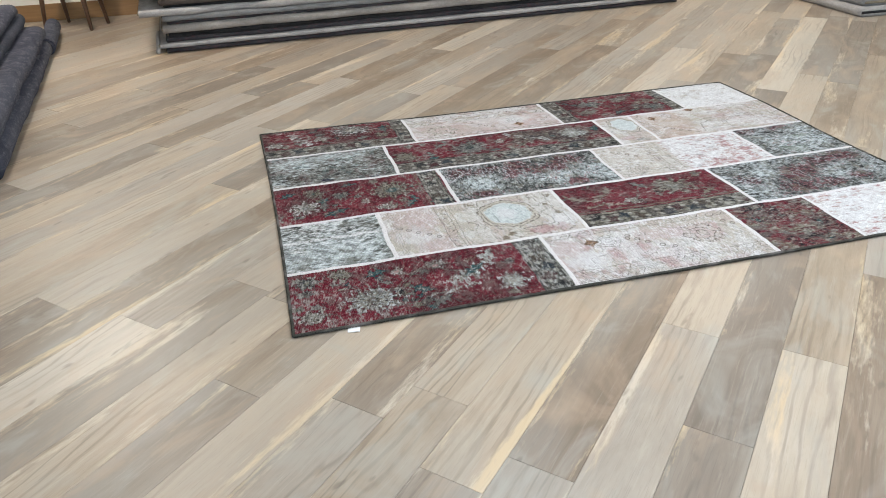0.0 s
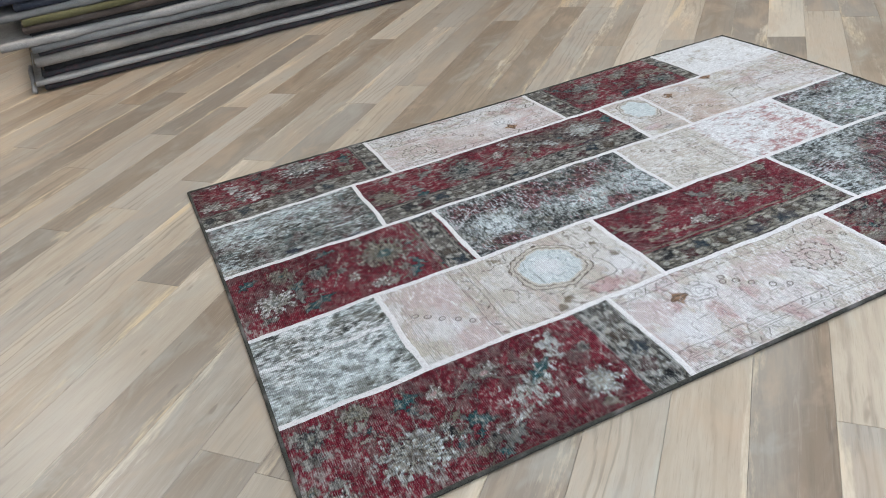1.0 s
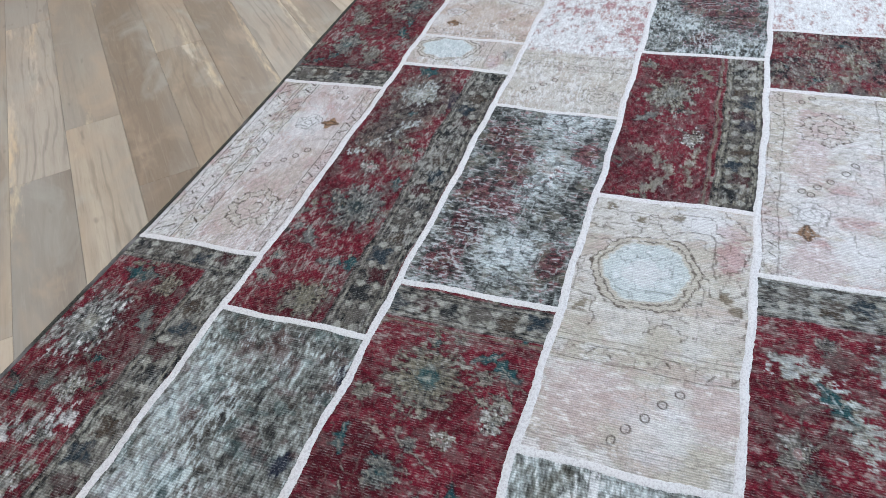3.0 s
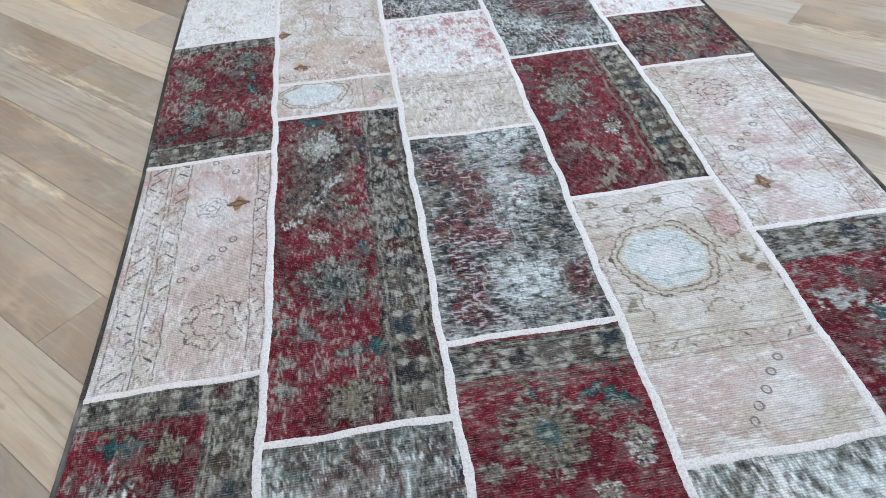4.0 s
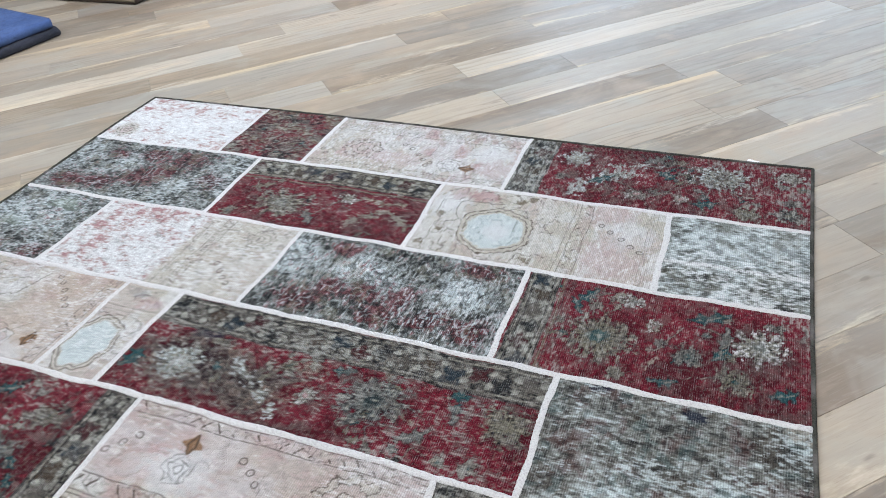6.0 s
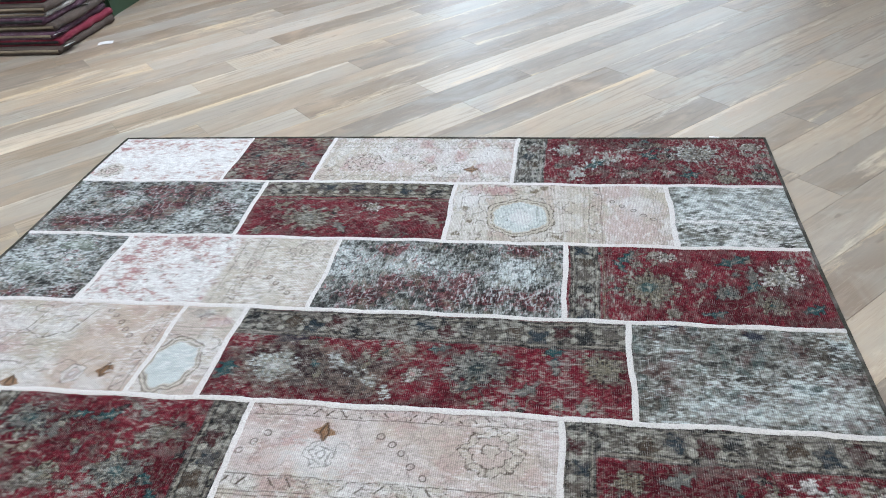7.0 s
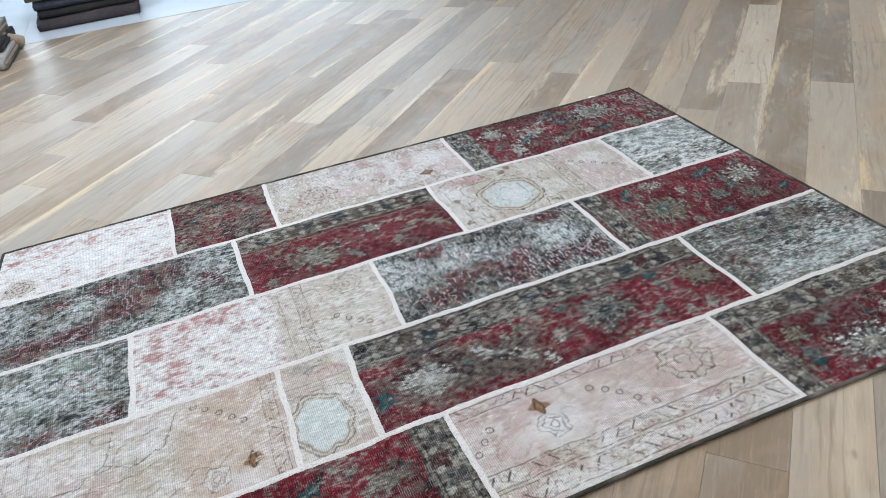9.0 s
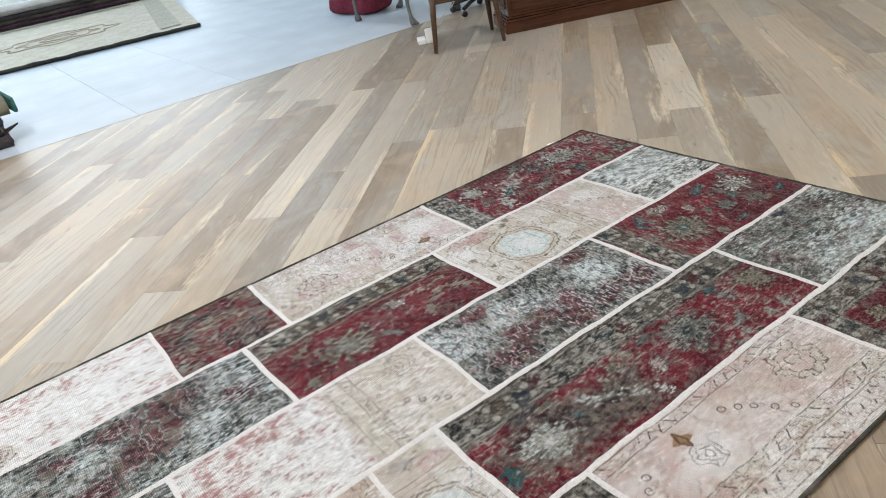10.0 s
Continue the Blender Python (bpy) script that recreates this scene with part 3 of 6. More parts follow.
def red_flowers(c):  # row 3, first
    red_field(c)
    c.twigs(20, 3, size=0.9)
    c.bloom(0.56, 1.075, 0.108, 0.098, 11, INK, OLIVE, STRAW, TEAL)
    c.bloom(0.187, 1.141, 0.055, 0.045, 6, INK, OLIVE, STRAW, TEAL).bloom(0.315, 1.082, 0.046, 0.042, 6, INK, SLATE, STRAW, TEAL)
    c.bloom(0.135, 0.995, 0.080, 0.066, 8, INK, STRAW, IVORY, SLATE, lift=0.08)
    c.bloom(0.413, 0.987, 0.026, 0.024, 5, BROWN, STRAW, IVORY, ROSE).bloom(0.484, 0.895, 0.034, 0.028, 5, INK, STRAW, IVORY, SLATE)
    c.leaf(0.065, 1.154, 0.040, 0.018, 30).leaf(0.226, 1.046, 0.042, 0.014, 60).leaf(0.223, 0.985, 0.045, 0.013, 80, SLATE)
    c.leaf(0.27, 0.912, 0.066, 0.020, 25).leaf(0.62, 0.91, 0.052, 0.016, 50).leaf(0.645, 0.955, 0.04, 0.012, 120).leaf(0.36, 1.19, 0.04, 0.014, 10)
    c.vine(0.36, 1.02, 0.16, 25, 0.035).vine(0.60, 0.95, 0.08, 70, 0.02).vine(0.22, 1.07, 0.12, 60, 0.03)
    c.border("x", 0.712, 0.812, pitch=0.07)
    c.stripe("x", 0.700, 0.006, OLIVE, 0.8).stripe("x", 0.690, 0.003, INK, 0.7)
    c.finish(-0.1, (0.34, 0.345, 0.325), lines=0.32)


def red_long(c):  # row 4, the long one
    red_field(c)
    c.mottle([(0.2, INK), (0.42, TAUPE), (0.62, (0.19, 0.15, 0.125)), (0.9, STRAW)], mask=0.85 * step01(c.lumps([(1.66, 1.50, 0.20, 0.13, 1.0), (1.40, 1.56, 0.10, 0.09, 0.8), (1.30, 1.43, 0.09, 0.07, 0.6)]) + 0.5 * (c.fleck - 0.5), 0.35, 0.65))
    c.twigs(30, 8, size=1.0)
    c.bloom(1.075, 1.485, 0.112, 0.088, 10, INK, SLATE, STRAW, (0.012, 0.03, 0.035), lift=-0.06)
    c.bloom(0.715, 1.462, 0.082, 0.070, 8, INK, OLIVE, STRAW, OLIVE)
    c.bloom(1.690, 1.512, 0.085, 0.062, 7, SLATE, STRAW, PALE_BLUE, IVORY, lift=0.15)
    c.plume([(1.33, 1.60), (1.37, 1.55), (1.42, 1.52), (1.50, 1.47)], 0.017, lift=0.10)
    c.leaf(1.84, 1.537, 0.045, 0.026, 75, TEAL, OLIVE).leaf(0.85, 1.42, 0.075, 0.022, 95).leaf(0.93, 1.56, 0.05, 0.018, 40, SLATE)
    c.bloom(1.255, 1.525, 0.035, 0.030, 6, INK, STRAW, IVORY, ROSE).leaf(1.20, 1.41, 0.04, 0.014, 20)
    c.spot(RED, 0.80, 1.47, 0.035, 0.075, 0.85).spot(RED, 1.24, 1.585, 0.06, 0.03, 0.8)
    c.border("y", 1.258, 1.382, ((0.18, INK), (0.42, TAUPE), (0.62, (0.17, 0.16, 0.14)), (0.92, (0.36, 0.355, 0.32))), 0.072, -0.04)
    c.spot((0.02, 0.025, 0.05), 1.67, 1.392, 0.045, 0.022, 0.8)
    c.finish(0.15, (0.34, 0.345, 0.325), lines=0.40)


def red_blurred(c):  # row 1, first
    red_field(c)
    c.twigs(34, 12, size=1.1)
    pale = [(0.10, INK), (0.30, SLATE), (0.48, STRAW), (0.70, PALE_BLUE)]
    c.plume([(0.79, 0.335), (0.775, 0.28), (0.735, 0.235), (0.665, 0.195), (0.61, 0.185)], 0.026, pale, lift=-0.02)
    c.plume([(0.70, 0.14), (0.62, 0.11), (0.52, 0.115)], 0.013, pale, lift=-0.05)
    c.leaf(0.715, 0.235, 0.06, 0.018, 35, TEAL, PALE_BLUE)
    c.bloom(0.835, 0.115, 0.062, 0.055, 7, SLATE, STRAW, PALE_BLUE, STRAW, lift=0.12)
    c.bloom(0.30, 0.140, 0.115, 0.082, 9, INK, STRAW, PALE_BLUE, BROWN, lift=0.05)
    c.bloom(0.205, 0.355, 0.055, 0.040, 6, INK, OLIVE, STRAW, SLATE).bloom(0.075, 0.33, 0.055, 0.045, 6, INK, SLATE, STRAW, OLIVE)
    c.bloom(0.075, 0.09, 0.06, 0.05, 7, INK, STRAW, IVORY, OLIVE).bloom(0.58, 0.315, 0.040, 0.032, 6, INK, STRAW, IVORY, ROSE)
    c.bloom(0.425, 0.315, 0.028, 0.026, 5, BROWN, STRAW, IVORY, ROSE)
    c.leaf(0.345, 0.325, 0.050, 0.022, 15).leaf(0.49, 0.165, 0.055, 0.022, 145).leaf(0.55, 0.06, 0.05, 0.02, 40, SLATE)
    c.vine(0.45, 0.24, 0.22, 10, 0.05).vine(0.62, 0.30, 0.12, -30, 0.03)
    c.border("x", 0.925, 1.060, ((0.15, INK), (0.35, TAUPE), (0.52, SLATE), (0.80, (0.45, 0.47, 0.47))), 0.07, 0.06)
    c.finish(0.2, (0.34, 0.345, 0.325), lines=0.42)


def red_square(c):  # row 1, third
    c.mottle([(0.2, INK), (0.38, (0.10, 0.018, 0.026)), (0.52, (0.155, 0.075, 0.07)), (0.66, OLIVE), (0.88, STRAW)], coarse=22)
    c.blotch(RED, 14, 0.52, 0.60, 0.8, 3)
    c.twigs(22, 21, size=0.9)
    c.finish(0.1, (0.34, 0.345, 0.325), lines=0.55)


def red_palmette(c):  # row 2, third
    red_field(c)
    c.twigs(14, 31, size=0.8)
    c.bloom(1.845, 0.693, 0.125, 0.088, 10, INK, OLIVE, STRAW, SLATE)
    c.bloom(1.605, 0.610, 0.048, 0.038, 6, INK, STRAW, IVORY, OLIVE)
    c.plume([(1.34, 0.70), (1.42, 0.665), (1.47, 0.685), (1.53, 0.75)], 0.020, [(0.2, BROWN), (0.45, OLIVE), (0.8, STRAW)], lift=0.08)
    c.plume([(1.38, 0.60), (1.46, 0.61), (1.54, 0.58)], 0.012, [(0.2, BROWN), (0.5, OLIVE), (0.85, STRAW)])
    c.bloom(2.03, 0.79, 0.032, 0.03, 5, INK, OLIVE, STRAW, TEAL).leaf(1.70, 0.76, 0.05, 0.016, 130, SLATE).leaf(1.98, 0.60, 0.05, 0.015, 30, OLIVE)
    c.vine(1.66, 0.69, 0.10, 20, 0.03).vine(1.95, 0.64, 0.10, -40, 0.02)
    c.border("y", 0.420, 0.535, ((0.14, INK), (0.36, TAUPE), (0.55, OLIVE), (0.82, (0.40, 0.395, 0.34))), 0.066)
    c.spot((0.015, 0.02, 0.04), 1.70, 0.465, 0.028, 0.022, 0.85).spot((0.015, 0.02, 0.04), 1.86, 0.46, 0.026, 0.022, 0.8)
    c.stripe("y", 0.550, 0.006, OLIVE).stripe("y", 0.558, 0.003, INK)
    c.finish(-0.15, (0.34, 0.345, 0.325), lines=0.34)


def red_corner(c):  # row 5, first
    red_field(c)
    c.twigs(18, 41, size=1.0)
    c.bloom(0.505, 1.965, 0.125, 0.085, 9, INK, SLATE, IVORY, STRAW, lift=0.06)
    c.plume([(0.13, 2.04), (0.19, 1.93), (0.26, 1.81)], 0.024, [(0.2, TAUPE), (0.5, SLATE), (0.8, IVORY)], lift=0.06)
    c.bloom(0.066, 1.842, 0.058, 0.045, 6, INK, STRAW, IVORY, SLATE, lift=0.05).bloom(0.325, 1.872, 0.045, 0.032, 6, INK, STRAW, IVORY, SLATE)
    c.leaf(0.69, 1.945, 0.058, 0.022, 85, TEAL, OLIVE).bloom(0.665, 1.845, 0.045, 0.038, 6, INK, OLIVE, STRAW, BROWN).leaf(0.55, 1.82, 0.05, 0.016, 20, SLATE)
    c.vine(0.42, 1.86, 0.10, 30, 0.03).vine(0.18, 1.84, 0.08, 60, 0.02)
    c.border("y", 1.662, 1.778, pitch=0.072)
    c.border("x", 0.742, 0.832, pitch=0.066)
    c.finish(0.12, (0.34, 0.345, 0.325), lines=0.45)


def red_dark(c):  # row 5, third
    red_field(c)
    c.twigs(24, 52, size=1.2)
    c.bloom(2.34, 1.77, 0.085, 0.065, 7, INK, SLATE, STRAW, TEAL).bloom(1.985, 1.925, 0.09, 0.06, 7, INK, SLATE, STRAW, TEAL)
    c.bloom(1.915, 1.79, 0.052, 0.045, 6, INK, OLIVE, STRAW, SLATE).bloom(2.20, 1.95, 0.06, 0.05, 7, INK, OLIVE, STRAW, SLATE)
    c.plume([(2.42, 1.86), (2.36, 1.90), (2.28, 1.86)], 0.022, [(0.2, INK), (0.45, OLIVE), (0.8, STRAW)]).leaf(2.11, 1.74, 0.05, 0.018, 20)
    c.border("x", 1.704, 1.815, pitch=0.068, lift=-0.05)
    c.border("x", 2.43, 2.508, pitch=0.06)
    c.finish(0.0, (0.34, 0.345, 0.325), lines=0.45)


def grey_teal(c):  # row 4, first
    pale = c.lumps([(0.19, 1.55, 0.22, 0.09, 0.30), (0.38, 1.60, 0.16, 0.05, 0.24), (0.07, 1.62, 0.08, 0.05, 0.22), (0.30, 1.30, 0.40, 0.05, -0.10), (0.58, 1.50, 0.07, 0.15, -0.06)])
    c.mottle(MURK, pale + 0.05, 20, 0.68)
    c.blotch(BROWN, 22, 0.56, 0.66, 0.45, 3).blotch((0.10, 0.03, 0.035), 18, 0.58, 0.68, 0.4, 5).blotch((0.05, 0.11, 0.115), 25, 0.58, 0.68, 0.4, 7)
    c.spot((0.015, 0.02, 0.045), 0.268, 1.291, 0.03, 0.02, 0.8).spot((0.015, 0.02, 0.045), 0.514, 1.268, 0.03, 0.016, 0.8)
    c.spot(DEEP_RED, 0.07, 1.46, 0.06, 0.03, 0.35).spot(TEAL, 0.17, 1.50, 0.05, 0.02, 0.5).spot(SAND, 0.03, 1.27, 0.03, 0.03, 0.6)
    for y in (1.335, 1.352, 1.412):
        c.stripe("y", y, 0.003, INK, 0.55)
    c.drawn(INK, 26, 0.52, 0.0034, 0.55, 17).drawn((0.40, 0.43, 0.42), 32, 0.48, 0.003, 0.45, 19)
    c.finish(0.06, PALE_BLUE)


def pale_block(c):  # row 2, first
    bias = c.lumps([(0.12, 0.55, 0.22, 0.12, 0.34), (0.32, 0.57, 0.10, 0.10, 0.24), (0.22, 0.78, 0.06, 0.04, 0.25), (0.417, 0.504, 0.05, 0.04, -0.30), (0.27, 0.484, 0.035, 0.03, -0.28), (0.134, 0.467, 0.03, 0.02, -0.2), (0.418, 0.675, 0.05, 0.03, -0.28), (0.333, 0.73, 0.06, 0.03, -0.25), (0.12, 0.76, 0.08, 0.03, -0.22)])
    c.mottle([(-0.05, INK), (0.20, (0.10, 0.105, 0.10)), (0.42, (0.29, 0.31, 0.30)), (0.62, (0.47, 0.525, 0.535)), (0.95, (0.63, 0.69, 0.715))], 0.85 * bias - 0.02, 38, 0.72)
    c.blotch((0.09, 0.10, 0.095), 34, 0.57, 0.68, 0.6, 3).blotch(OLIVE, 22, 0.56, 0.68, 0.3, 5)
    c.stripe("y", 0.668, 0.010, IVORY, 0.9)
    c.drawn(SLATE, 34, 0.52, 0.003, 0.4, 17)
    c.finish(0.12)


def grey_red(c, bias, reds, lift=0.0):
    c.mottle(GREYS, 1.15 * c.lumps(bias) + lift, 30, 0.75)
    edge = c.lumps([(x, y, rx, ry, 1.0) for x, y, rx, ry in reds]) + 0.9 * (c.fleck - 0.5) + 0.4 * (c.thread - 0.5)
    c.lay(0.88 * step01(edge, 0.24, 0.44), c.fleck, [(0.2, (0.06, 0.012, 0.017)), (0.6, (0.125, 0.020, 0.030)), (1.0, (0.22, 0.075, 0.085))])
    c.drawn(INK, 26, 0.52, 0.0036, 0.7, 17).drawn(INK, 48, 0.48, 0.0026, 0.6, 19)
    c.drawn((0.50, 0.55, 0.56), 30, 0.46, 0.0032, 0.55, 23).blotch(INK, 40, 0.60, 0.68, 0.6, 25).blotch(OLIVE, 24, 0.58, 0.68, 0.4, 27)


def grey_medley(c):  # row 3, second
    grey_red(c, [(0.99, 1.00, 0.095, 0.085, 0.42), (1.37, 0.985, 0.085, 0.075, 0.40), (1.215, 1.05, 0.06, 0.045, 0.26), (1.61, 0.99, 0.09, 0.12, 0.30), (1.66, 0.90, 0.05, 0.05, 0.25), (0.90, 1.04, 0.04, 0.14, -0.16), (1.37, 1.16, 0.05, 0.06, -0.16), (1.26, 0.885, 0.06, 0.04, -0.2), (1.565, 0.873, 0.04, 0.03, -0.2), (1.12, 0.93, 0.04, 0.06, -0.14), (1.62, 1.18, 0.06, 0.05, -0.12)],
             [(1.505, 1.169, 0.075, 0.05), (1.23, 1.172, 0.06, 0.05), (1.166, 1.074, 0.05, 0.05), (0.92, 1.166, 0.06, 0.05), (0.972, 0.89, 0.06, 0.035), (1.30, 1.09, 0.05, 0.04), (1.46, 0.90, 0.05, 0.03), (1.08, 1.17, 0.05, 0.03), (1.42, 1.09, 0.05, 0.04), (1.02, 1.12, 0.04, 0.03)], -0.01)
    c.finish(0.06, PALE_BLUE)


def grey_far(c):  # row 2, fourth
    grey_red(c, [(2.695, 0.616, 0.06, 0.06, 0.22), (2.37, 0.68, 0.10, 0.05, 0.22), (2.92, 0.56, 0.08, 0.08, 0.22), (2.25, 0.52, 0.06, 0.05, 0.14), (2.85, 0.60, 0.03, 0.03, -0.2)],
             [(2.547, 0.659, 0.09, 0.06), (2.404, 0.506, 0.09, 0.05), (2.858, 0.755, 0.08, 0.05), (2.22, 0.64, 0.06, 0.05), (2.70, 0.74, 0.06, 0.04), (2.60, 0.50, 0.06, 0.04), (2.45, 0.60, 0.05, 0.03), (2.77, 0.52, 0.05, 0.03)], 0.01)
    c.finish(0.05, PALE_BLUE)


def grey_end(c):  # row 3, last
    grey_red(c, [(2.75, 1.0, 0.16, 0.09, 0.22), (2.90, 1.15, 0.08, 0.06, 0.16), (2.58, 0.93, 0.03, 0.06, -0.2), (2.68, 1.14, 0.12, 0.03, -0.18)], [(2.60, 1.20, 0.06, 0.04), (2.80, 1.21, 0.05, 0.03)], 0.12)
    c.spot((0.22, 0.27, 0.22), 2.72, 0.92, 0.08, 0.04, 0.5).spot((0.22, 0.27, 0.22), 2.85, 1.06, 0.06, 0.03, 0.4)
    c.finish(0.12, PALE_BLUE)


def bleached(c, rosy=0.6, sand=0.6):
    """A ground bleached nearly white, with rose and sand clouds left in it."""
    c.over(sand * step01(c.grain(5, 141, 1.0, 3), 0.30, 0.65), SAND)
    c.over(rosy * step01(c.grain(8, 145, 1.2, 4), 0.40, 0.72), PINK)
    c.over(0.5 * rosy * step01(c.grain(20, 149, 1.8, 4), 0.62, 0.85), ROSE)
    c.over(0.55 * step01(c.grain(11, 151, 1.5, 4), 0.48, 0.75), IVORY)
    c.over(0.5 * step01(c.grain(30, 153, 2.0, 3), 0.52, 0.85), IVORY)
    c.drawn(BROWN, 20, 0.47, 0.0022, 0.30, 41).drawn(TAUPE, 34, 0.55, 0.0022, 0.30, 43)


def pink_brown(c):  # row 1, second
    bleached(c, 0.75, 0.5)
    c.spot(IVORY, 1.17, 0.17, 0.10, 0.07, 0.75).spot(PINK, 1.12, 0.28, 0.06, 0.07, 0.6).spot(PINK, 1.58, 0.30, 0.16, 0.06, 0.55).spot(SAND, 1.75, 0.36, 0.3, 0.04, 0.6)
    field = (c.Y > 0.10) * (c.Y < 0.365)
    c.glyphs("y", 0.018, 0.060, amount=0.7).glyphs("y", 0.070, 0.102, amount=0.65).glyphs("y", 0.362, 0.402, amount=0.8, pitch=0.04)
    c.palm(1.228, 0.296, 0.045, 0.036, 0).flower(1.715, 0.245, 0.088, 8)
    c.flower(1.31, 0.285, 0.05, 5, TAUPE, IVORY, IVORY, 0.5)
    c.rings((1.405, 0.308), (1.430, 0.270), (1.461, 0.237), (1.509, 0.199), (1.549, 0.173), (1.395, 0.285))
    c.rings((1.86, 0.31), (1.89, 0.28))
    c.drawn(BROWN, 13, 0.5, 0.0026, 0.45, 1, field).drawn(BROWN, 30, 0.52, 0.0022, 0.25, 6, field)
    c.finish(-0.05, depth=0.24)


def pink_rows(c):  # row 5, second
    bleached(c, 0.8, 0.45)
    c.over(0.4 * (c.Y < 1.90), PINK).spot(IVORY, 1.45, 1.84, 0.10, 0.07, 0.7).spot(IVORY, 1.5, 2.02, 0.12, 0.04, 0.6).spot(SAND, 1.0, 1.79, 0.12, 0.08, 0.4)
    c.glyphs("y", 1.668, 1.705, amount=0.95, pitch=0.04).glyphs("y", 1.910, 1.958, amount=0.95, pitch=0.045).glyphs("y", 1.970, 2.032, amount=0.9, pitch=0.05)
    c.palm(1.457, 1.760, 0.042, 0.038, -90).flower(1.005, 1.788, 0.085, 8).flower(1.455, 1.832, 0.045, 5, TAUPE, IVORY, IVORY, 0.6)
    c.rings((1.300, 1.757), (1.266, 1.785), (1.236, 1.813), (1.207, 1.852), (1.173, 1.884), (1.617, 1.772), (1.646, 1.801), (1.677, 1.833))
    c.drawn(BROWN, 12, 0.52, 0.0024, 0.35, 1, (c.Y > 1.71) * (c.Y < 1.90))
    c.finish(-0.10, depth=0.24)


def pink_medallion(c):  # row 2, second
    bleached(c, 0.4, 0.75)
    c.over(0.35 * step01(c.X, 0.78, 0.82), SAND)
    c.spot(PINK, 0.60, 0.72, 0.10, 0.10, 0.6).spot(PINK, 0.63, 0.46, 0.08, 0.06, 0.6).spot(IVORY, 0.56, 0.58, 0.08, 0.08, 0.4)
    c.spot(IVORY, 1.215, 0.53, 0.07, 0.08, 0.75).spot(ROSE, 1.095, 0.465, 0.055, 0.036, 0.65).spot(ROSE, 1.19, 0.46, 0.03, 0.04, 0.4)
    right = c.X > 0.80
    d = np.hypot((c.FX - 1.004) / 0.106, (c.FY - 0.66) / 0.102) + 0.05 * np.cos(6 * np.arctan2(c.FY - 0.66, c.FX - 1.004)) + 0.09 * (c.grain(26, 171) - 0.5)
    c.drawn(BROWN, 15, 0.5, 0.0028, 0.65, 1, right * (d > 1.3)).drawn(BROWN, 24, 0.55, 0.0024, 0.55, 3, right * (d > 1.3))
    c.over(step01(1.28 - d, 0, 0.05), SAND).over(0.85 * step01(0.034 - np.abs(d - 1.25), 0, 0.022) * step01(c.fleck, 0.12, 0.28), BROWN)
    c.over(0.8 * step01(0.032 - np.abs(d - 1.08), 0, 0.022) * step01(c.fleck, 0.12, 0.28), BROWN).over(0.85 * step01(1.02 - d, 0, 0.10), PALE_BLUE).drawn(SLATE, 24, 0.5, 0.003, 0.55, 21, d < 0.92).drawn(TAUPE, 40, 0.52, 0.0022, 0.35, 23, d < 0.9)
    c.spot(IVORY, 1.0, 0.66, 0.05, 0.05, 0.6)
    for x, y in ((1.239, 0.776), (1.195, 0.693), (0.954, 0.468), (0.921, 0.448), (1.22, 0.60), (0.86, 0.80)):
        c.spot((0.14, 0.105, 0.06), x, y, 0.017, 0.014, 0.75)
    c.glyphs("x", 0.698, 0.745, amount=0.75, pitch=0.045).stripe("x", 0.762, 0.003, BROWN, 0.6)
    c.rings((0.512, 0.655), (0.543, 0.632), (0.580, 0.600), (0.623, 0.570), (0.656, 0.537))
    for x in (0.478, 0.490, 0.500):
        c.stripe("x", x, 0.0026, BROWN, 0.5)
    c.finish(-0.10, depth=0.24)


def pink_tan(c):  # row 4, last
    bleached(c, 0.5, 0.85)
    c.over(0.45 * step01(2.45 - c.X, 0, 0.1), (0.53, 0.40, 0.34)).spot(IVORY, 2.24, 1.62, 0.06, 0.03, 0.6)
    c.palm(2.212, 1.568, 0.040, 0.036, -90).palm(2.50, 1.635, 0.036, 0.040, -90).flower(2.31, 1.588, 0.042, 5, TAUPE, IVORY, PINK, 0.5)
    c.rings((2.353, 1.292), (2.322, 1.315), (2.282, 1.344), (2.248, 1.381), (2.221, 1.408))
    c.path([(2.98, 1.43), (2.66, 1.45), (2.60, 1.40), (2.53, 1.44), (2.44, 1.405), (2.40, 1.29)]).path([(2.98, 1.46), (2.62, 1.48), (2.52, 1.47), (2.40, 1.43)], amount=0.45)
    c.path([(2.60, 1.40), (2.58, 1.30)]).path([(2.44, 1.60), (2.36, 1.53), (2.30, 1.55), (2.26, 1.50)], amount=0.5)
    c.glyphs("x", 2.122, 2.160, amount=0.75).stripe("x", 2.80, 0.003, TAUPE, 0.5).stripe("x", 2.86, 0.003, TAUPE, 0.4)
    c.drawn(BROWN, 10, 0.5, 0.0026, 0.5, 1, c.X > 2.45)
    c.finish(-0.12, depth=0.24)


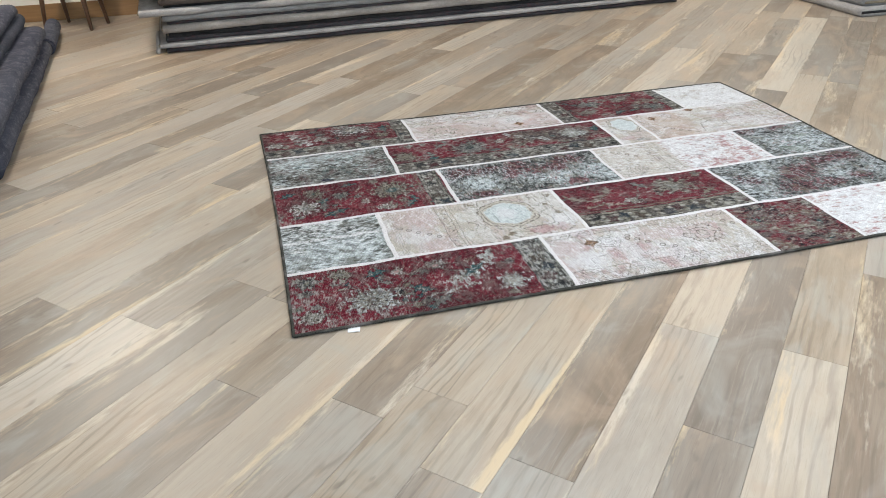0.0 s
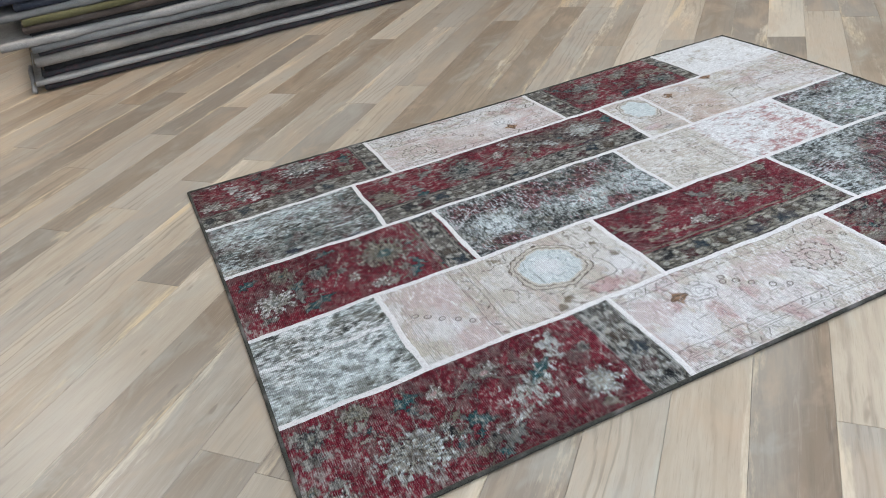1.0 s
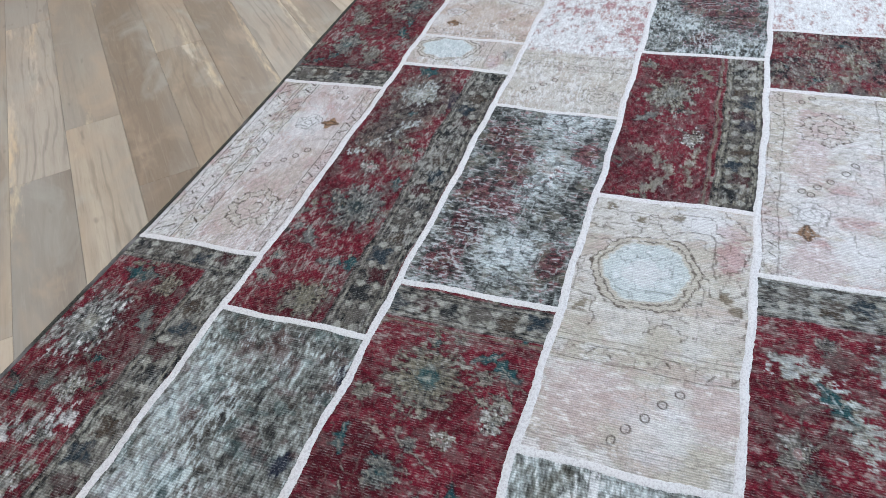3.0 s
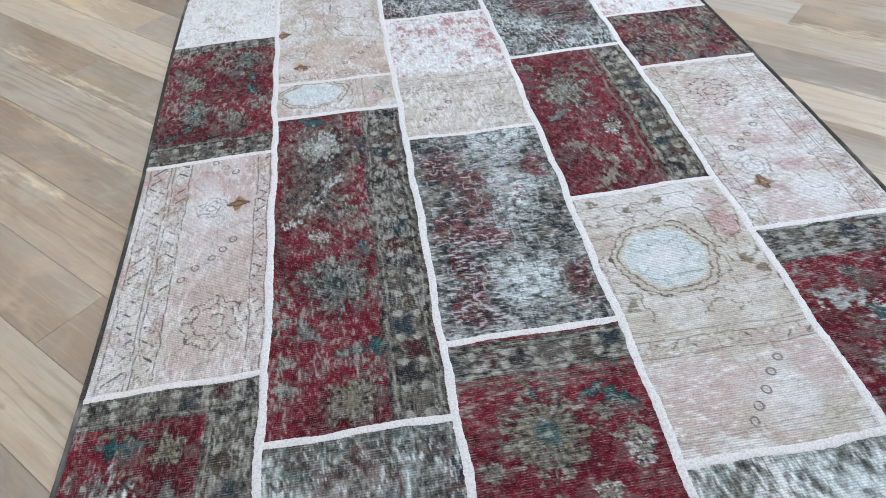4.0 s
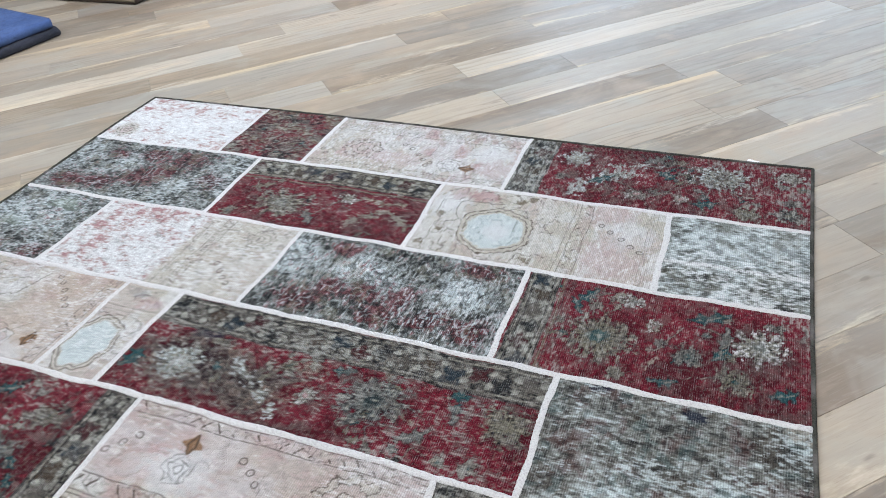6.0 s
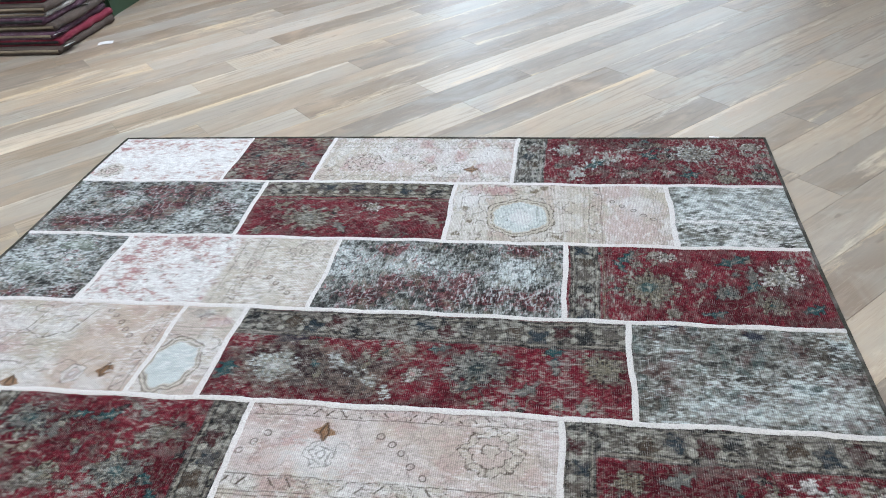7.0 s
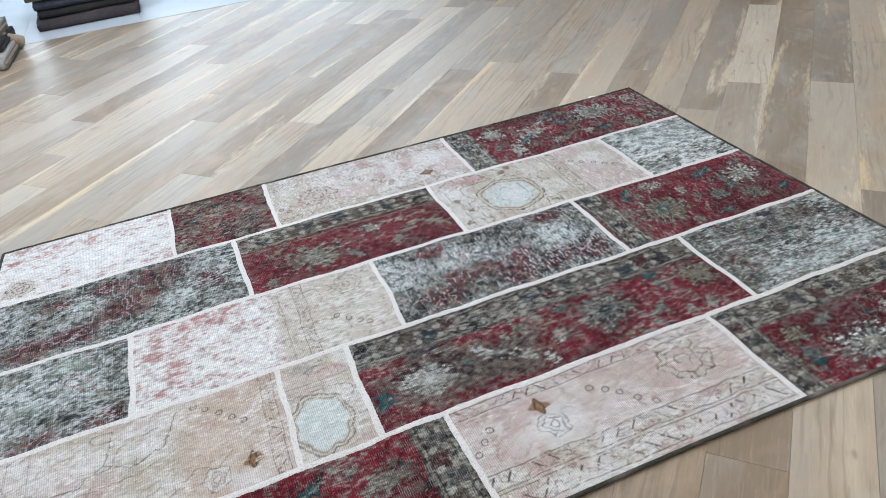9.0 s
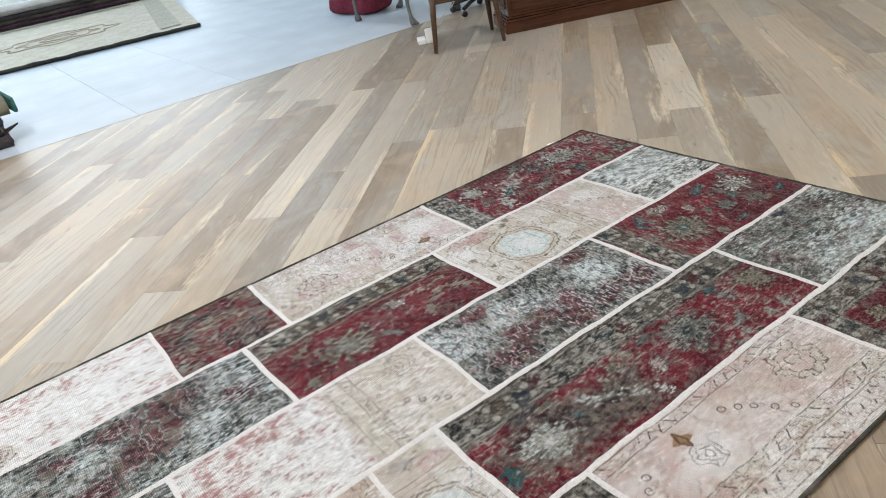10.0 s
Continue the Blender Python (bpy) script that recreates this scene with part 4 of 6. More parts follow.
def small_medallion(c):  # row 4, third
    bleached(c, 0.3, 0.6)
    d = np.hypot((c.FX - 2.015) / 0.070, (c.FY - 1.525) / 0.095) + 0.06 * np.cos(7 * np.arctan2(c.FY - 1.525, c.FX - 2.015))
    c.drawn(BROWN, 16, 0.5, 0.0026, 0.6, 1, d > 1.3).spot(ROSE, 1.95, 1.33, 0.05, 0.03, 0.4)
    c.over(step01(1.28 - d, 0, 0.05), CREAM).over(0.65 * step01(0.05 - np.abs(d - 1.24), 0, 0.03), BROWN).over(0.9 * step01(1.05 - d, 0, 0.12), PALE_BLUE)
    c.over(0.6 * step01(0.04 - np.abs(d - 1.08), 0, 0.03), TAUPE)
    c.stripe("y", 1.36, 0.0028, BROWN, 0.6).stripe("y", 1.378, 0.0026, BROWN, 0.5).spot(SLATE, 2.03, 1.29, 0.05, 0.025, 0.35)
    c.finish(0.0, depth=0.24)


def white_rose(c):  # row 3, third
    c.mottle([(0.15, ROSE), (0.32, PINK), (0.46, (0.68, 0.66, 0.67)), (0.65, IVORY), (0.9, WHITE)], c.lumps([(2.45, 0.98, 0.10, 0.08, -0.22), (2.25, 0.90, 0.14, 0.05, -0.22), (2.35, 1.14, 0.16, 0.08, -0.14), (2.2, 1.10, 0.12, 0.10, 0.16)]) + 0.05, 26, 0.6)
    left = step01(2.07 - c.X, 0, 0.03)
    c.over(0.75 * left, CREAM).over(0.5 * left * step01(c.grain(8, 145), 0.4, 0.7), SAND)
    c.glyphs("x", 1.945, 1.982, amount=0.7).stripe("x", 2.03, 0.003, TAUPE, 0.5)
    c.drawn(BROWN, 14, 0.5, 0.0025, 0.45, 1, left * (c.Y < 1.0))
    c.flower(1.79, 0.925, 0.06, 6, BROWN, CREAM, CREAM, 0.5)
    c.rings((1.864, 1.089), (1.827, 1.118), (1.796, 1.144), (1.769, 1.169))
    c.blotch(TAUPE, 60, 0.62, 0.7, 0.35, 9)
    c.finish(0.05, depth=0.24)


def white_rows(c):  # row 1, last
    c.mottle([(0.12, ROSE), (0.28, PINK), (0.44, (0.70, 0.69, 0.70)), (0.62, IVORY), (0.9, WHITE)], c.lumps([(2.90, 0.11, 0.09, 0.05, -0.28), (2.74, 0.06, 0.10, 0.03, -0.26), (2.60, 0.25, 0.16, 0.10, 0.15), (2.48, 0.08, 0.08, 0.04, -0.18)]) + 0.04, 26, 0.55)
    c.over(0.7 * step01(c.lumps([(2.905, 0.32, 0.07, 0.07, 1.0)]), 0.3, 0.6), CREAM)
    c.flower(2.905, 0.325, 0.055, 5)
    c.drawn(TAUPE, 24, 0.55, 0.0025, 0.25, 6)
    c.finish(0.05, depth=0.24)


def white_end(c):  # row 5, last
    c.mottle([(0.2, CREAM), (0.45, IVORY), (0.8, WHITE)], 0.1, 14, 0.5)
    c.drawn(TAUPE, 13, 0.5, 0.0025, 0.4, 1)
    c.finish(0.05, depth=0.24)


ROWS_OF_PATCHES = [
    (0.0, 0.412, [(0.0, red_blurred, RED, "y"), (1.056, pink_brown, CREAM, "y"), (1.920, red_square, RED, "x"), (2.335, white_rows, IVORY, "x")]),
    (0.412, 0.835, [(0.0, pale_block, SLATE, "x"), (0.442, pink_medallion, CREAM, "y"), (1.282, red_palmette, RED, "x"), (2.112, grey_far, SLATE, "x")]),
    (0.835, 1.248, [(0.0, red_flowers, RED, "y"), (0.828, grey_medley, SLATE, "y"), (1.672, white_rose, IVORY, "x"), (2.53, grey_end, SLATE, "x")]),
    (1.248, 1.656, [(0.0, grey_teal, SLATE, "x"), (0.632, red_long, RED, "x"), (1.878, small_medallion, CREAM, "x"), (2.100, pink_tan, CREAM, "x")]),
    (1.656, RUG_W, [(0.0, red_corner, RED, "x"), (0.828, pink_rows, CREAM, "x"), (1.698, red_dark, RED, "x"), (2.51, white_end, IVORY, "x")]),
]
PATCH_LABEL = {
    RED: "worn deep red patch with faded grey flowers", CREAM: "bleached pink and cream patch with thin brown ornament",
    SLATE: "faded grey and teal patch with a rubbed pattern", IVORY: "bleached white patch with traces of rose",
}


def warp(x, y):
    """The rug does not lie perfectly square: its edges bow and its seams wander by a few millimetres."""
    x, y = np.asarray(x, float), np.asarray(y, float)
    u, v = x / RUG_L, y / RUG_W
    sx = (0.026 * u - 0.006 * (1 - u)) * v + 0.012 * np.sin(math.pi * v) * (1 - u) + 0.010 * np.sin(3 * math.pi * v + 0.6) * u
    sy = 0.006 * np.sin(2 * math.pi * u + 0.7) * (1 - v) + (0.008 + 0.011 * np.cos(2.2 * math.pi * u + 0.2)) * v**4 + 0.018 * (u - 0.4) * np.exp(-(((v - 0.8) / 0.12) ** 2))
    wob = 0.0022 * np.sin(9.0 * x + 5 * y) + 0.0022 * np.sin(23 * x + 2.0 + 3 * y)
    wob2 = 0.0018 * np.sin(11.0 * y + 7 * x) + 0.0018 * np.sin(25 * y + 1.0 + 5 * x)
    inner = 4 * np.clip(np.minimum(np.minimum(x, RUG_L - x), np.minimum(y, RUG_W - y)), 0, 0.25)
    return x + sx + wob2 * inner, y + sy + wob * inner


def lie(x, y):
    """Height of the rug's face: gentle puckers along the seams."""
    return RUG_Z + 0.0016 * (fbm(np.asarray(x) * 5, np.asarray(y) * 5, 401, 2) - 0.5) * 2


def rug_dye(name, along):
    m = Nodes(name, 1.0, spec=0.04)
    m.set(m.bsdf, "Sheen Weight", 0.02)
    m.set(m.bsdf, "Sheen Roughness", 0.4)
    dye = m.node("ShaderNodeAttribute")
    dye.attribute_name = "dye"
    a = (1.0, 6.0, 1.0) if along == "x" else (6.0, 1.0, 1.0)
    thread = m.noise(m.mapped(a), 95.0, 3.0, 0.7)
    knots = m.noise(m.coord(), 330.0, 2.0, 0.6)
    weft = m.wave(m.coord(), 55.0, 1.6, 2.0, 3.0, direction="X")
    c = m.mix(m.ramp(thread, [(0.57, 0.0), (0.72, 0.22)]), dye.outputs["Color"], (0.62, 0.62, 0.62))
    shade = m.mix(m.ramp(thread, [(0.32, 0.55), (0.46, 0.0)]), (1.0, 1.0, 1.0), (0.40, 0.39, 0.39))
    shade = m.mix(m.ramp(weft, [(0.08, 0.42), (0.45, 0.0)]), shade, (0.45, 0.44, 0.44))
    shade = m.mix(m.ramp(knots, [(0.36, 0.4), (0.52, 0.0)]), shade, (0.4, 0.4, 0.4))
    bare = m.math("MULTIPLY", m.ramp(weft, [(0.72, 0.0), (0.95, 1.0)]), m.ramp(m.noise(m.coord(), 60.0, 3.0, 0.7), [(0.5, 0.0), (0.68, 0.28)]))
    c = m.mix(bare, c, (0.58, 0.58, 0.59))
    c = m.mix(1.0, c, shade, "MULTIPLY")
    m.bump(m.math("ADD", m.math("ADD", knots, m.math("MULTIPLY", weft, 0.8)), thread), 0.55, 0.0022)
    return m.colour(c)


RUG_DYE = {"x": rug_dye("worn_pile_lengthwise", "x"), "y": rug_dye("worn_pile_crosswise", "y")}


def seam_yarn(name, c1, c2):
    m = Nodes(name, 0.95, spec=0.1)
    fuzz = m.noise(m.coord(), 210.0, 3.0, 0.75)
    stain = m.noise(m.coord(), 7.0, 3.0)
    c = m.mix(m.ramp(fuzz, [(0.32, 1.0), (0.55, 0.0)]), c1, c2)
    c = m.mix(m.ramp(stain, [(0.5, 0.0), (0.75, 0.25)]), c, (0.66, 0.60, 0.60))
    m.bump(fuzz, 0.8, 0.004)
    return m.colour(c)


SEAM = seam_yarn("white_seam_yarn", (0.60, 0.595, 0.605), (0.40, 0.39, 0.40))
BINDING = seam_yarn("olive_overcast_yarn", (0.055, 0.055, 0.047), (0.02, 0.02, 0.018))
BINDING.node_tree.nodes["Principled BSDF"].inputs["Roughness"].default_value = 0.9


def grid_faces(nx, ny):
    i, j = np.meshgrid(np.arange(nx - 1), np.arange(ny - 1), indexing="ij")
    a = (i * ny + j).ravel()
    return np.stack([a, a + ny, a + ny + 1, a + 1], 1)


def rug_patch(parent, x0, x1, y0, y1, recipe, ground, along, seed):
    nx, ny = int((x1 - x0) / STEP) + 2, int((y1 - y0) / STEP) + 2
    X, Y = np.meshgrid(np.linspace(x0, x1, nx), np.linspace(y0, y1, ny), indexing="ij")
    cloth = Cloth(X, Y, x0, x1, y0, y1, ground, seed, along)
    recipe(cloth)
    PX, PY = warp(X, Y)
    edge = np.minimum(np.minimum(X - x0, x1 - X), np.minimum(Y - y0, y1 - Y))
    Z = lie(X, Y) - 0.004 * np.clip(1 - edge / 0.006, 0, 1) ** 2
    Z = Z + 0.0006 * (np.random.RandomState(seed).rand(*Z.shape) - 0.5)
    # the cut edge goes down to the floor
    Z[0, :], Z[-1, :], Z[:, 0], Z[:, -1] = 0.001, 0.001, 0.001, 0.001
    verts = np.stack([PX, PY, Z], -1).reshape(-1, 3)
    faces = grid_faces(nx, ny)
    me = bpy.data.meshes.new("patch")
    me.vertices.add(len(verts))
    me.vertices.foreach_set("co", verts.ravel())
    me.loops.add(4 * len(faces))
    me.loops.foreach_set("vertex_index", faces.ravel().astype(np.int32))
    me.polygons.add(len(faces))
    me.polygons.foreach_set("loop_start", np.arange(0, 4 * len(faces), 4, dtype=np.int32))
    me.update(calc_edges=True)
    dye = me.attributes.new("dye", "FLOAT_COLOR", "POINT")
    rgba = np.ones((len(verts), 4), np.float32)
    rgba[:, :3] = np.clip(cloth.c.reshape(-1, 3), 0, 1)
    dye.data.foreach_set("color", rgba.ravel())
    me.materials.append(RUG_DYE[along])
    me.shade_smooth()
    ob = new("patch", me)
    ob.parent = parent
    return tagged(ob, PATCH_LABEL[ground])


def ribbon(parent, name, xs, ys, half, mat, rise, seed, across):
    """A raised, frayed strip of yarn along a seam; across: the axis it is wide in."""
    prof = [(-1.0, -0.7), (-0.86, 0.25), (-0.45, 0.85), (0.0, 1.0), (0.45, 0.85), (0.86, 0.25), (1.0, -0.7)]
    n, r = len(xs), np.random.RandomState(seed)
    verts = []
    soft = np.ones(7) / 7
    left, right = (1 + 0.9 * (np.convolve(r.rand(n + 6), soft, "valid") - 0.5) + 0.16 * (r.rand(n) - 0.5) for _ in range(2))
    lump = 1 + 0.5 * (np.convolve(r.rand(n + 6), soft, "valid") - 0.5)
    for k, (p, q) in enumerate(prof):
        w = half * p * (left if p < 0 else right)
        gx, gy = (xs + w, ys) if across == "x" else (xs, ys + w)
        px, py = warp(gx, gy)
        verts.append(np.stack([px, py, lie(gx, gy) + rise * q * lump], -1))
    verts = np.stack(verts, 1).reshape(-1, 3)
    me = mesh_from(name, verts, grid_faces(n, len(prof)).tolist(), mat, True)
    ob = new(name, me)
    ob.parent = parent
    return ob


rug = root("patchwork_rug", pose(0, 0, 0), "vintage overdyed patchwork rug in worn red, grey and bleached pink", "rug")
seed = 100
for y0, y1, patches in ROWS_OF_PATCHES:
    starts = [p[0] for p in patches] + [RUG_L]
    for k, (x0, recipe, ground, along) in enumerate(patches):
        seed += 10
        rug_patch(rug, x0 + 0.001, starts[k + 1] - 0.001, y0 + 0.001, y1 - 0.001, recipe, ground, along, seed)
        if k:
            ys = np.arange(y0, y1, 0.006)
            bend = 0.003 * np.sin((ys - y0) / (y1 - y0) * 5.0 + seed) * np.sin(math.pi * (ys - y0) / (y1 - y0))
            ribbon(rug, "cross_seam", x0 + bend, ys, HALF_SEAM * (0.85 + 0.03 * (seed % 7)), SEAM, 0.0018, seed, "x")
for y0, y1, patches in ROWS_OF_PATCHES[1:]:
    xs = np.arange(0.002, RUG_L - 0.002, 0.006)
    ribbon(rug, "long_seam", xs, y0 + 0 * xs, HALF_SEAM, SEAM, 0.0021, int(1000 * y0), "y")


def binding_side(a, b):
    n = 160
    px, py = warp(np.linspace(a[0], b[0], n), np.linspace(a[1], b[1], n))
    r = np.random.RandomState(int(abs(a[0] * 7 + a[1] * 13) * 10) + 3)
    bm = bmesh.new()
    tube(bm, [(x, y, 0.0066 + 0.0015 * z) for x, y, z in zip(px, py, r.rand(n))], 0.0064, 8)
    return bm


for a, b in (((0, 0), (RUG_L, 0)), ((RUG_L, 0), (RUG_L, RUG_W)), ((RUG_L, RUG_W), (0, RUG_W)), ((0, RUG_W), (0, 0))):
    part("binding", binding_side(a, b), BINDING, rug, "dark olive overcast edge binding", True)


# ---- rugs folded, stacked and rolled round the showroom ----
PILES = {
    "charcoal": pile("charcoal_pile", (0.035, 0.036, 0.042), (0.06, 0.058, 0.062), (0.16, 0.06, 0.065), 0.5),
    "light_grey": pile("light_grey_pile", (0.31, 0.30, 0.30), (0.42, 0.41, 0.40), (0.16, 0.15, 0.15), 0.4),
    "taupe": pile("taupe_pile", (0.26, 0.24, 0.225), (0.35, 0.325, 0.30), (0.14, 0.12, 0.11), 0.35),
    "mid_grey": pile("mid_grey_pile", (0.19, 0.19, 0.195), (0.27, 0.27, 0.27), (0.32, 0.31, 0.3), 0.35),
    "navy": pile("navy_pile", (0.025, 0.03, 0.045), (0.045, 0.05, 0.07), (0.12, 0.12, 0.14), 0.3),
    "slate_blue": pile("slate_blue_pile", (0.035, 0.038, 0.058), (0.065, 0.07, 0.095), (0.17, 0.175, 0.20), 0.55, 0.8),
    "blue": pile("blue_pile", (0.05, 0.09, 0.22), (0.08, 0.13, 0.30), (0.03, 0.04, 0.09), 0.4),
    "wine": pile("wine_pile", (0.15, 0.018, 0.04), (0.22, 0.035, 0.06), (0.30, 0.12, 0.13), 0.35),
    "plum": pile("plum_pile", (0.055, 0.028, 0.045), (0.095, 0.05, 0.075), (0.22, 0.18, 0.22), 0.45),
    "brown_grey": pile("brown_grey_pile", (0.065, 0.05, 0.044), (0.11, 0.09, 0.08), (0.05, 0.04, 0.035), 0.35),
    "beige": pile("beige_pile", (0.30, 0.245, 0.19), (0.39, 0.33, 0.265), (0.2, 0.16, 0.12), 0.3),
    "khaki": pile("khaki_pile", (0.15, 0.145, 0.10), (0.21, 0.20, 0.145), (0.10, 0.11, 0.07), 0.3),
    "teal_green": pile("teal_green_pile", (0.015, 0.085, 0.075), (0.03, 0.14, 0.12), (0.10, 0.22, 0.18), 0.4),
    "black": pile("black_pile", (0.018, 0.018, 0.020), (0.032, 0.032, 0.034), (0.07, 0.07, 0.07), 0.3),
    "olive": pile("olive_pile", (0.10, 0.095, 0.045), (0.14, 0.13, 0.07), (0.06, 0.06, 0.04), 0.3),
    "lilac_grey": pile("lilac_grey_pile", (0.16, 0.15, 0.18), (0.24, 0.22, 0.255), (0.34, 0.33, 0.35), 0.4),
}
BACKING = pile("jute_backing", (0.20, 0.165, 0.12), (0.27, 0.23, 0.17), (0.12, 0.10, 0.08), 0.3)


def fold_profile(depth, high, nose=8):
    """Side view of a rug folded over once: a round nose at y = 0 and two plies to the back."""
    r, gap = high / 2, high * 0.035
    out = []
    for k in range(nose + 1):
        a = math.pi / 2 + math.pi * k / nose
        out.append((r * 0.95 + r * 0.95 * math.cos(a), r + r * math.sin(a)))
    lower = [(depth * f, 0.0) for f in (0.3, 0.65, 1.0)]
    inner_low = [(depth, r - gap), (depth * 0.5, r - gap), (r * 0.9, r - gap * 0.6)]
    inner_up = [(r * 0.9, r + gap * 0.6), (depth * 0.5, r + gap), (depth, r + gap)]
    upper = [(depth * f, high) for f in (1.0, 0.65, 0.3)]
    return out + lower + inner_low + inner_up + upper


def folded_rug(at, turn, length, depth, high, kind, label, group, seed, sag=0.012, slump=0.0, cuts=26):
    """One folded rug; the nose faces local -y and the length runs along local x."""
    r = random.Random(seed)
    ob = root("folded_rug", pose(*at, 0, 0, turn), label, "rug", group)
    prof = fold_profile(depth, high)
    n = len(prof)
    verts, faces = [], []
    for i in range(cuts + 1):
        s = i / cuts
        x = length * s
        push = sag * (noise.noise((x * 2.1, seed, 0.0)) + 0.5 * noise.noise((x * 6.0, seed, 3.0)) + 0.3 * noise.noise((x * 15.0, seed, 5.0)))
        tall = 1 + 0.16 * noise.noise((x * 2.7, seed, 7.0))
        down = slump * max(0.0, s - 0.55) ** 2
        for y, z in prof:
            dy = push * (1 - min(1.0, y / (0.6 * depth)))
            end = 0.012 * noise.noise((y * 7, z * 20, seed)) * (1 if i in (0, cuts) else 0)
            verts.append((x + end, y + dy, max(0.0, z * tall - down * (z / high))))
    for i in range(cuts):
        for k in range(n):
            a, b = i * n + k, i * n + (k + 1) % n
            faces.append((a, b, b + n, a + n))
    faces += [tuple(range(n))[::-1], tuple(range(cuts * n, cuts * n + n))]
    me = mesh_from("rug_body", verts, faces, PILES[kind], True)
    body = new("rug_body", me)
    body.parent = ob
    # a stitched hem round each open end
    for x in (0.0, length):
        bm = bmesh.new()
        tube(bm, [(x + r.uniform(-0.003, 0.003), 0.02 + (depth - 0.04) * k / 7, high * 0.5 + r.uniform(-0.002, 0.002)) for k in range(8)], min(0.012, high * 0.2), 6)
        part("hem", bm, BACKING if seed % 3 else PILES["black"], ob)
    return ob


# the long low pile by the wall, nose towards the rug
LONG = "rugs in the long pile"
angle = math.degrees(math.atan2(0.30, 4.9))
level = 0.0
for k, (kind, high, inset, shift, label) in enumerate([
    ("charcoal", 0.046, 0.03, 0.02, "folded charcoal rug with dark red flecks under a pile"),
    ("light_grey", 0.036, 0.0, -0.03, "folded light grey rug with a curled corner in a pile"),
    ("charcoal", 0.038, 0.04, 0.03, "folded charcoal rug with dark red flecks in a pile"),
    ("black", 0.040, 0.05, 0.05, "folded black rug in a pile"),
    ("taupe", 0.066, 0.01, 0.02, "thick folded taupe rug in a pile"),
    ("charcoal", 0.026, 0.05, 0.06, "thin folded charcoal rug in a pile"),
    ("mid_grey", 0.050, 0.02, 0.03, "folded mid grey rug in a pile"),
    ("light_grey", 0.054, 0.0, -0.14, "folded light grey rug jutting from a pile"),
    ("black", 0.026, 0.05, 0.06, "folded black rug in a pile"),
    ("brown_grey", 0.046, 0.02, 0.03, "folded brown-grey rug in a pile"),
    ("olive", 0.046, 0.02, 0.04, "folded olive rug in a pile"),
    ("mid_grey", 0.050, 0.03, -0.08, "folded mid grey rug in a pile"),
    ("navy", 0.050, 0.04, 0.03, "folded dark navy rug in a pile"),
    ("slate_blue", 0.060, 0.02, -0.25, "folded slate blue rug on top of a pile"),
    ("light_grey", 0.050, 0.04, 0.0, "folded light grey rug on top of a pile"),
]):
    folded_rug((-0.66 + shift, 4.30 + inset, level), angle, 4.9 - shift - 0.07 * k, 1.35, high, kind, label, LONG, 10 + k, 0.032, 0.0, 60)
    level += high * 0.985
# curled corner at the foot of the long pile
bm = bmesh.new()
tube(bm, [(-0.71 + 0.004 * math.sin(k), 4.30 + 0.05 * k, 0.02 + 0.10 * (k / 6) ** 0.7) for k in range(7)], 0.016, 8)
curl = root("rug_corner", pose(0, 0, 0), "curled grey rug corner standing up at the end of a pile", "rug corner")
part("rug_body", bm, PILES["light_grey"], curl, smooth=True)

# slate blue rugs in a low pile along the west side; noses face the aisle
WEST = "slate blue rugs in the side pile"
side = math.degrees(math.atan2(3.2, -0.29))
level = 0.0
for k, (kind, high, dx, dy, length) in enumerate([("slate_blue", 0.135, 0.0, 0.0, 2.75), ("slate_blue", 0.12, -0.02, 0.06, 2.7), ("navy", 0.09, -0.15, 0.03, 2.8), ("slate_blue", 0.10, -0.17, -0.03, 2.75)]):
    folded_rug((-1.30 + dx, 1.84 + dy, level), side, length, 1.15, high, kind, "thick folded slate blue rug in a low pile", WEST, 40 + k, 0.02)
    level += high * 0.985


def rolled_rug(at, turn, length, radius, kind, label, group, seed):
    """A rug rolled up, with the spiral showing at its ends."""
    ob = root("rolled_rug", pose(*at, 0, 0, turn), label, "rug", group)
    turns, per, thick = 3.0, 16, radius / 3.6
    steps = int(turns * per)
    inner, outer = [], []
    for i in range(steps + 1):
        a = 2 * math.pi * i / per
        r0 = radius - thick * (turns - i / per)
        outer.append((r0 * math.cos(a - math.pi / 2), radius + r0 * math.sin(a - math.pi / 2)))
        inner.append(((r0 - thick * 0.86) * math.cos(a - math.pi / 2), radius + (r0 - thick * 0.86) * math.sin(a - math.pi / 2)))
    verts, faces = [], []
    m = steps + 1
    for x in (0.0, length):
        verts += [(x, y, z) for y, z in outer] + [(x, y, z) for y, z in inner]
    for i in range(steps):
        o0, o1, i0, i1 = i, i + 1, m + i, m + i + 1
        faces += [(o0, o1, o1 + 2 * m, o0 + 2 * m), (i1, i0, i0 + 2 * m, i1 + 2 * m), (o1, o0, i0, i1), (o0 + 2 * m, o1 + 2 * m, i1 + 2 * m, i0 + 2 * m)]
    faces.append((m - 1, m - 1 + 2 * m, 4 * m - 1, 2 * m - 1))
    me = mesh_from("rug_body", verts, faces, PILES[kind], False)
    new("rug_body", me).parent = ob
    return ob


rolled_rug((-1.60, 4.62, 0.0), 97, 0.9, 0.075, "slate_blue", "rolled grey-blue rug end beside a pile", "", 5)

# grey rug folded on the floor in the north-east
CORNER = "grey rugs by the east wall"
folded_rug((5.36, 4.75, 0.0), -92, 1.36, 1.5, 0.075, "light_grey", "folded light grey rug lying on the boards", CORNER, 60, 0.012)
folded_rug((5.40, 4.70, 0.074), -91, 1.25, 1.45, 0.07, "mid_grey", "folded mid grey rug lying on another", CORNER, 61, 0.012)

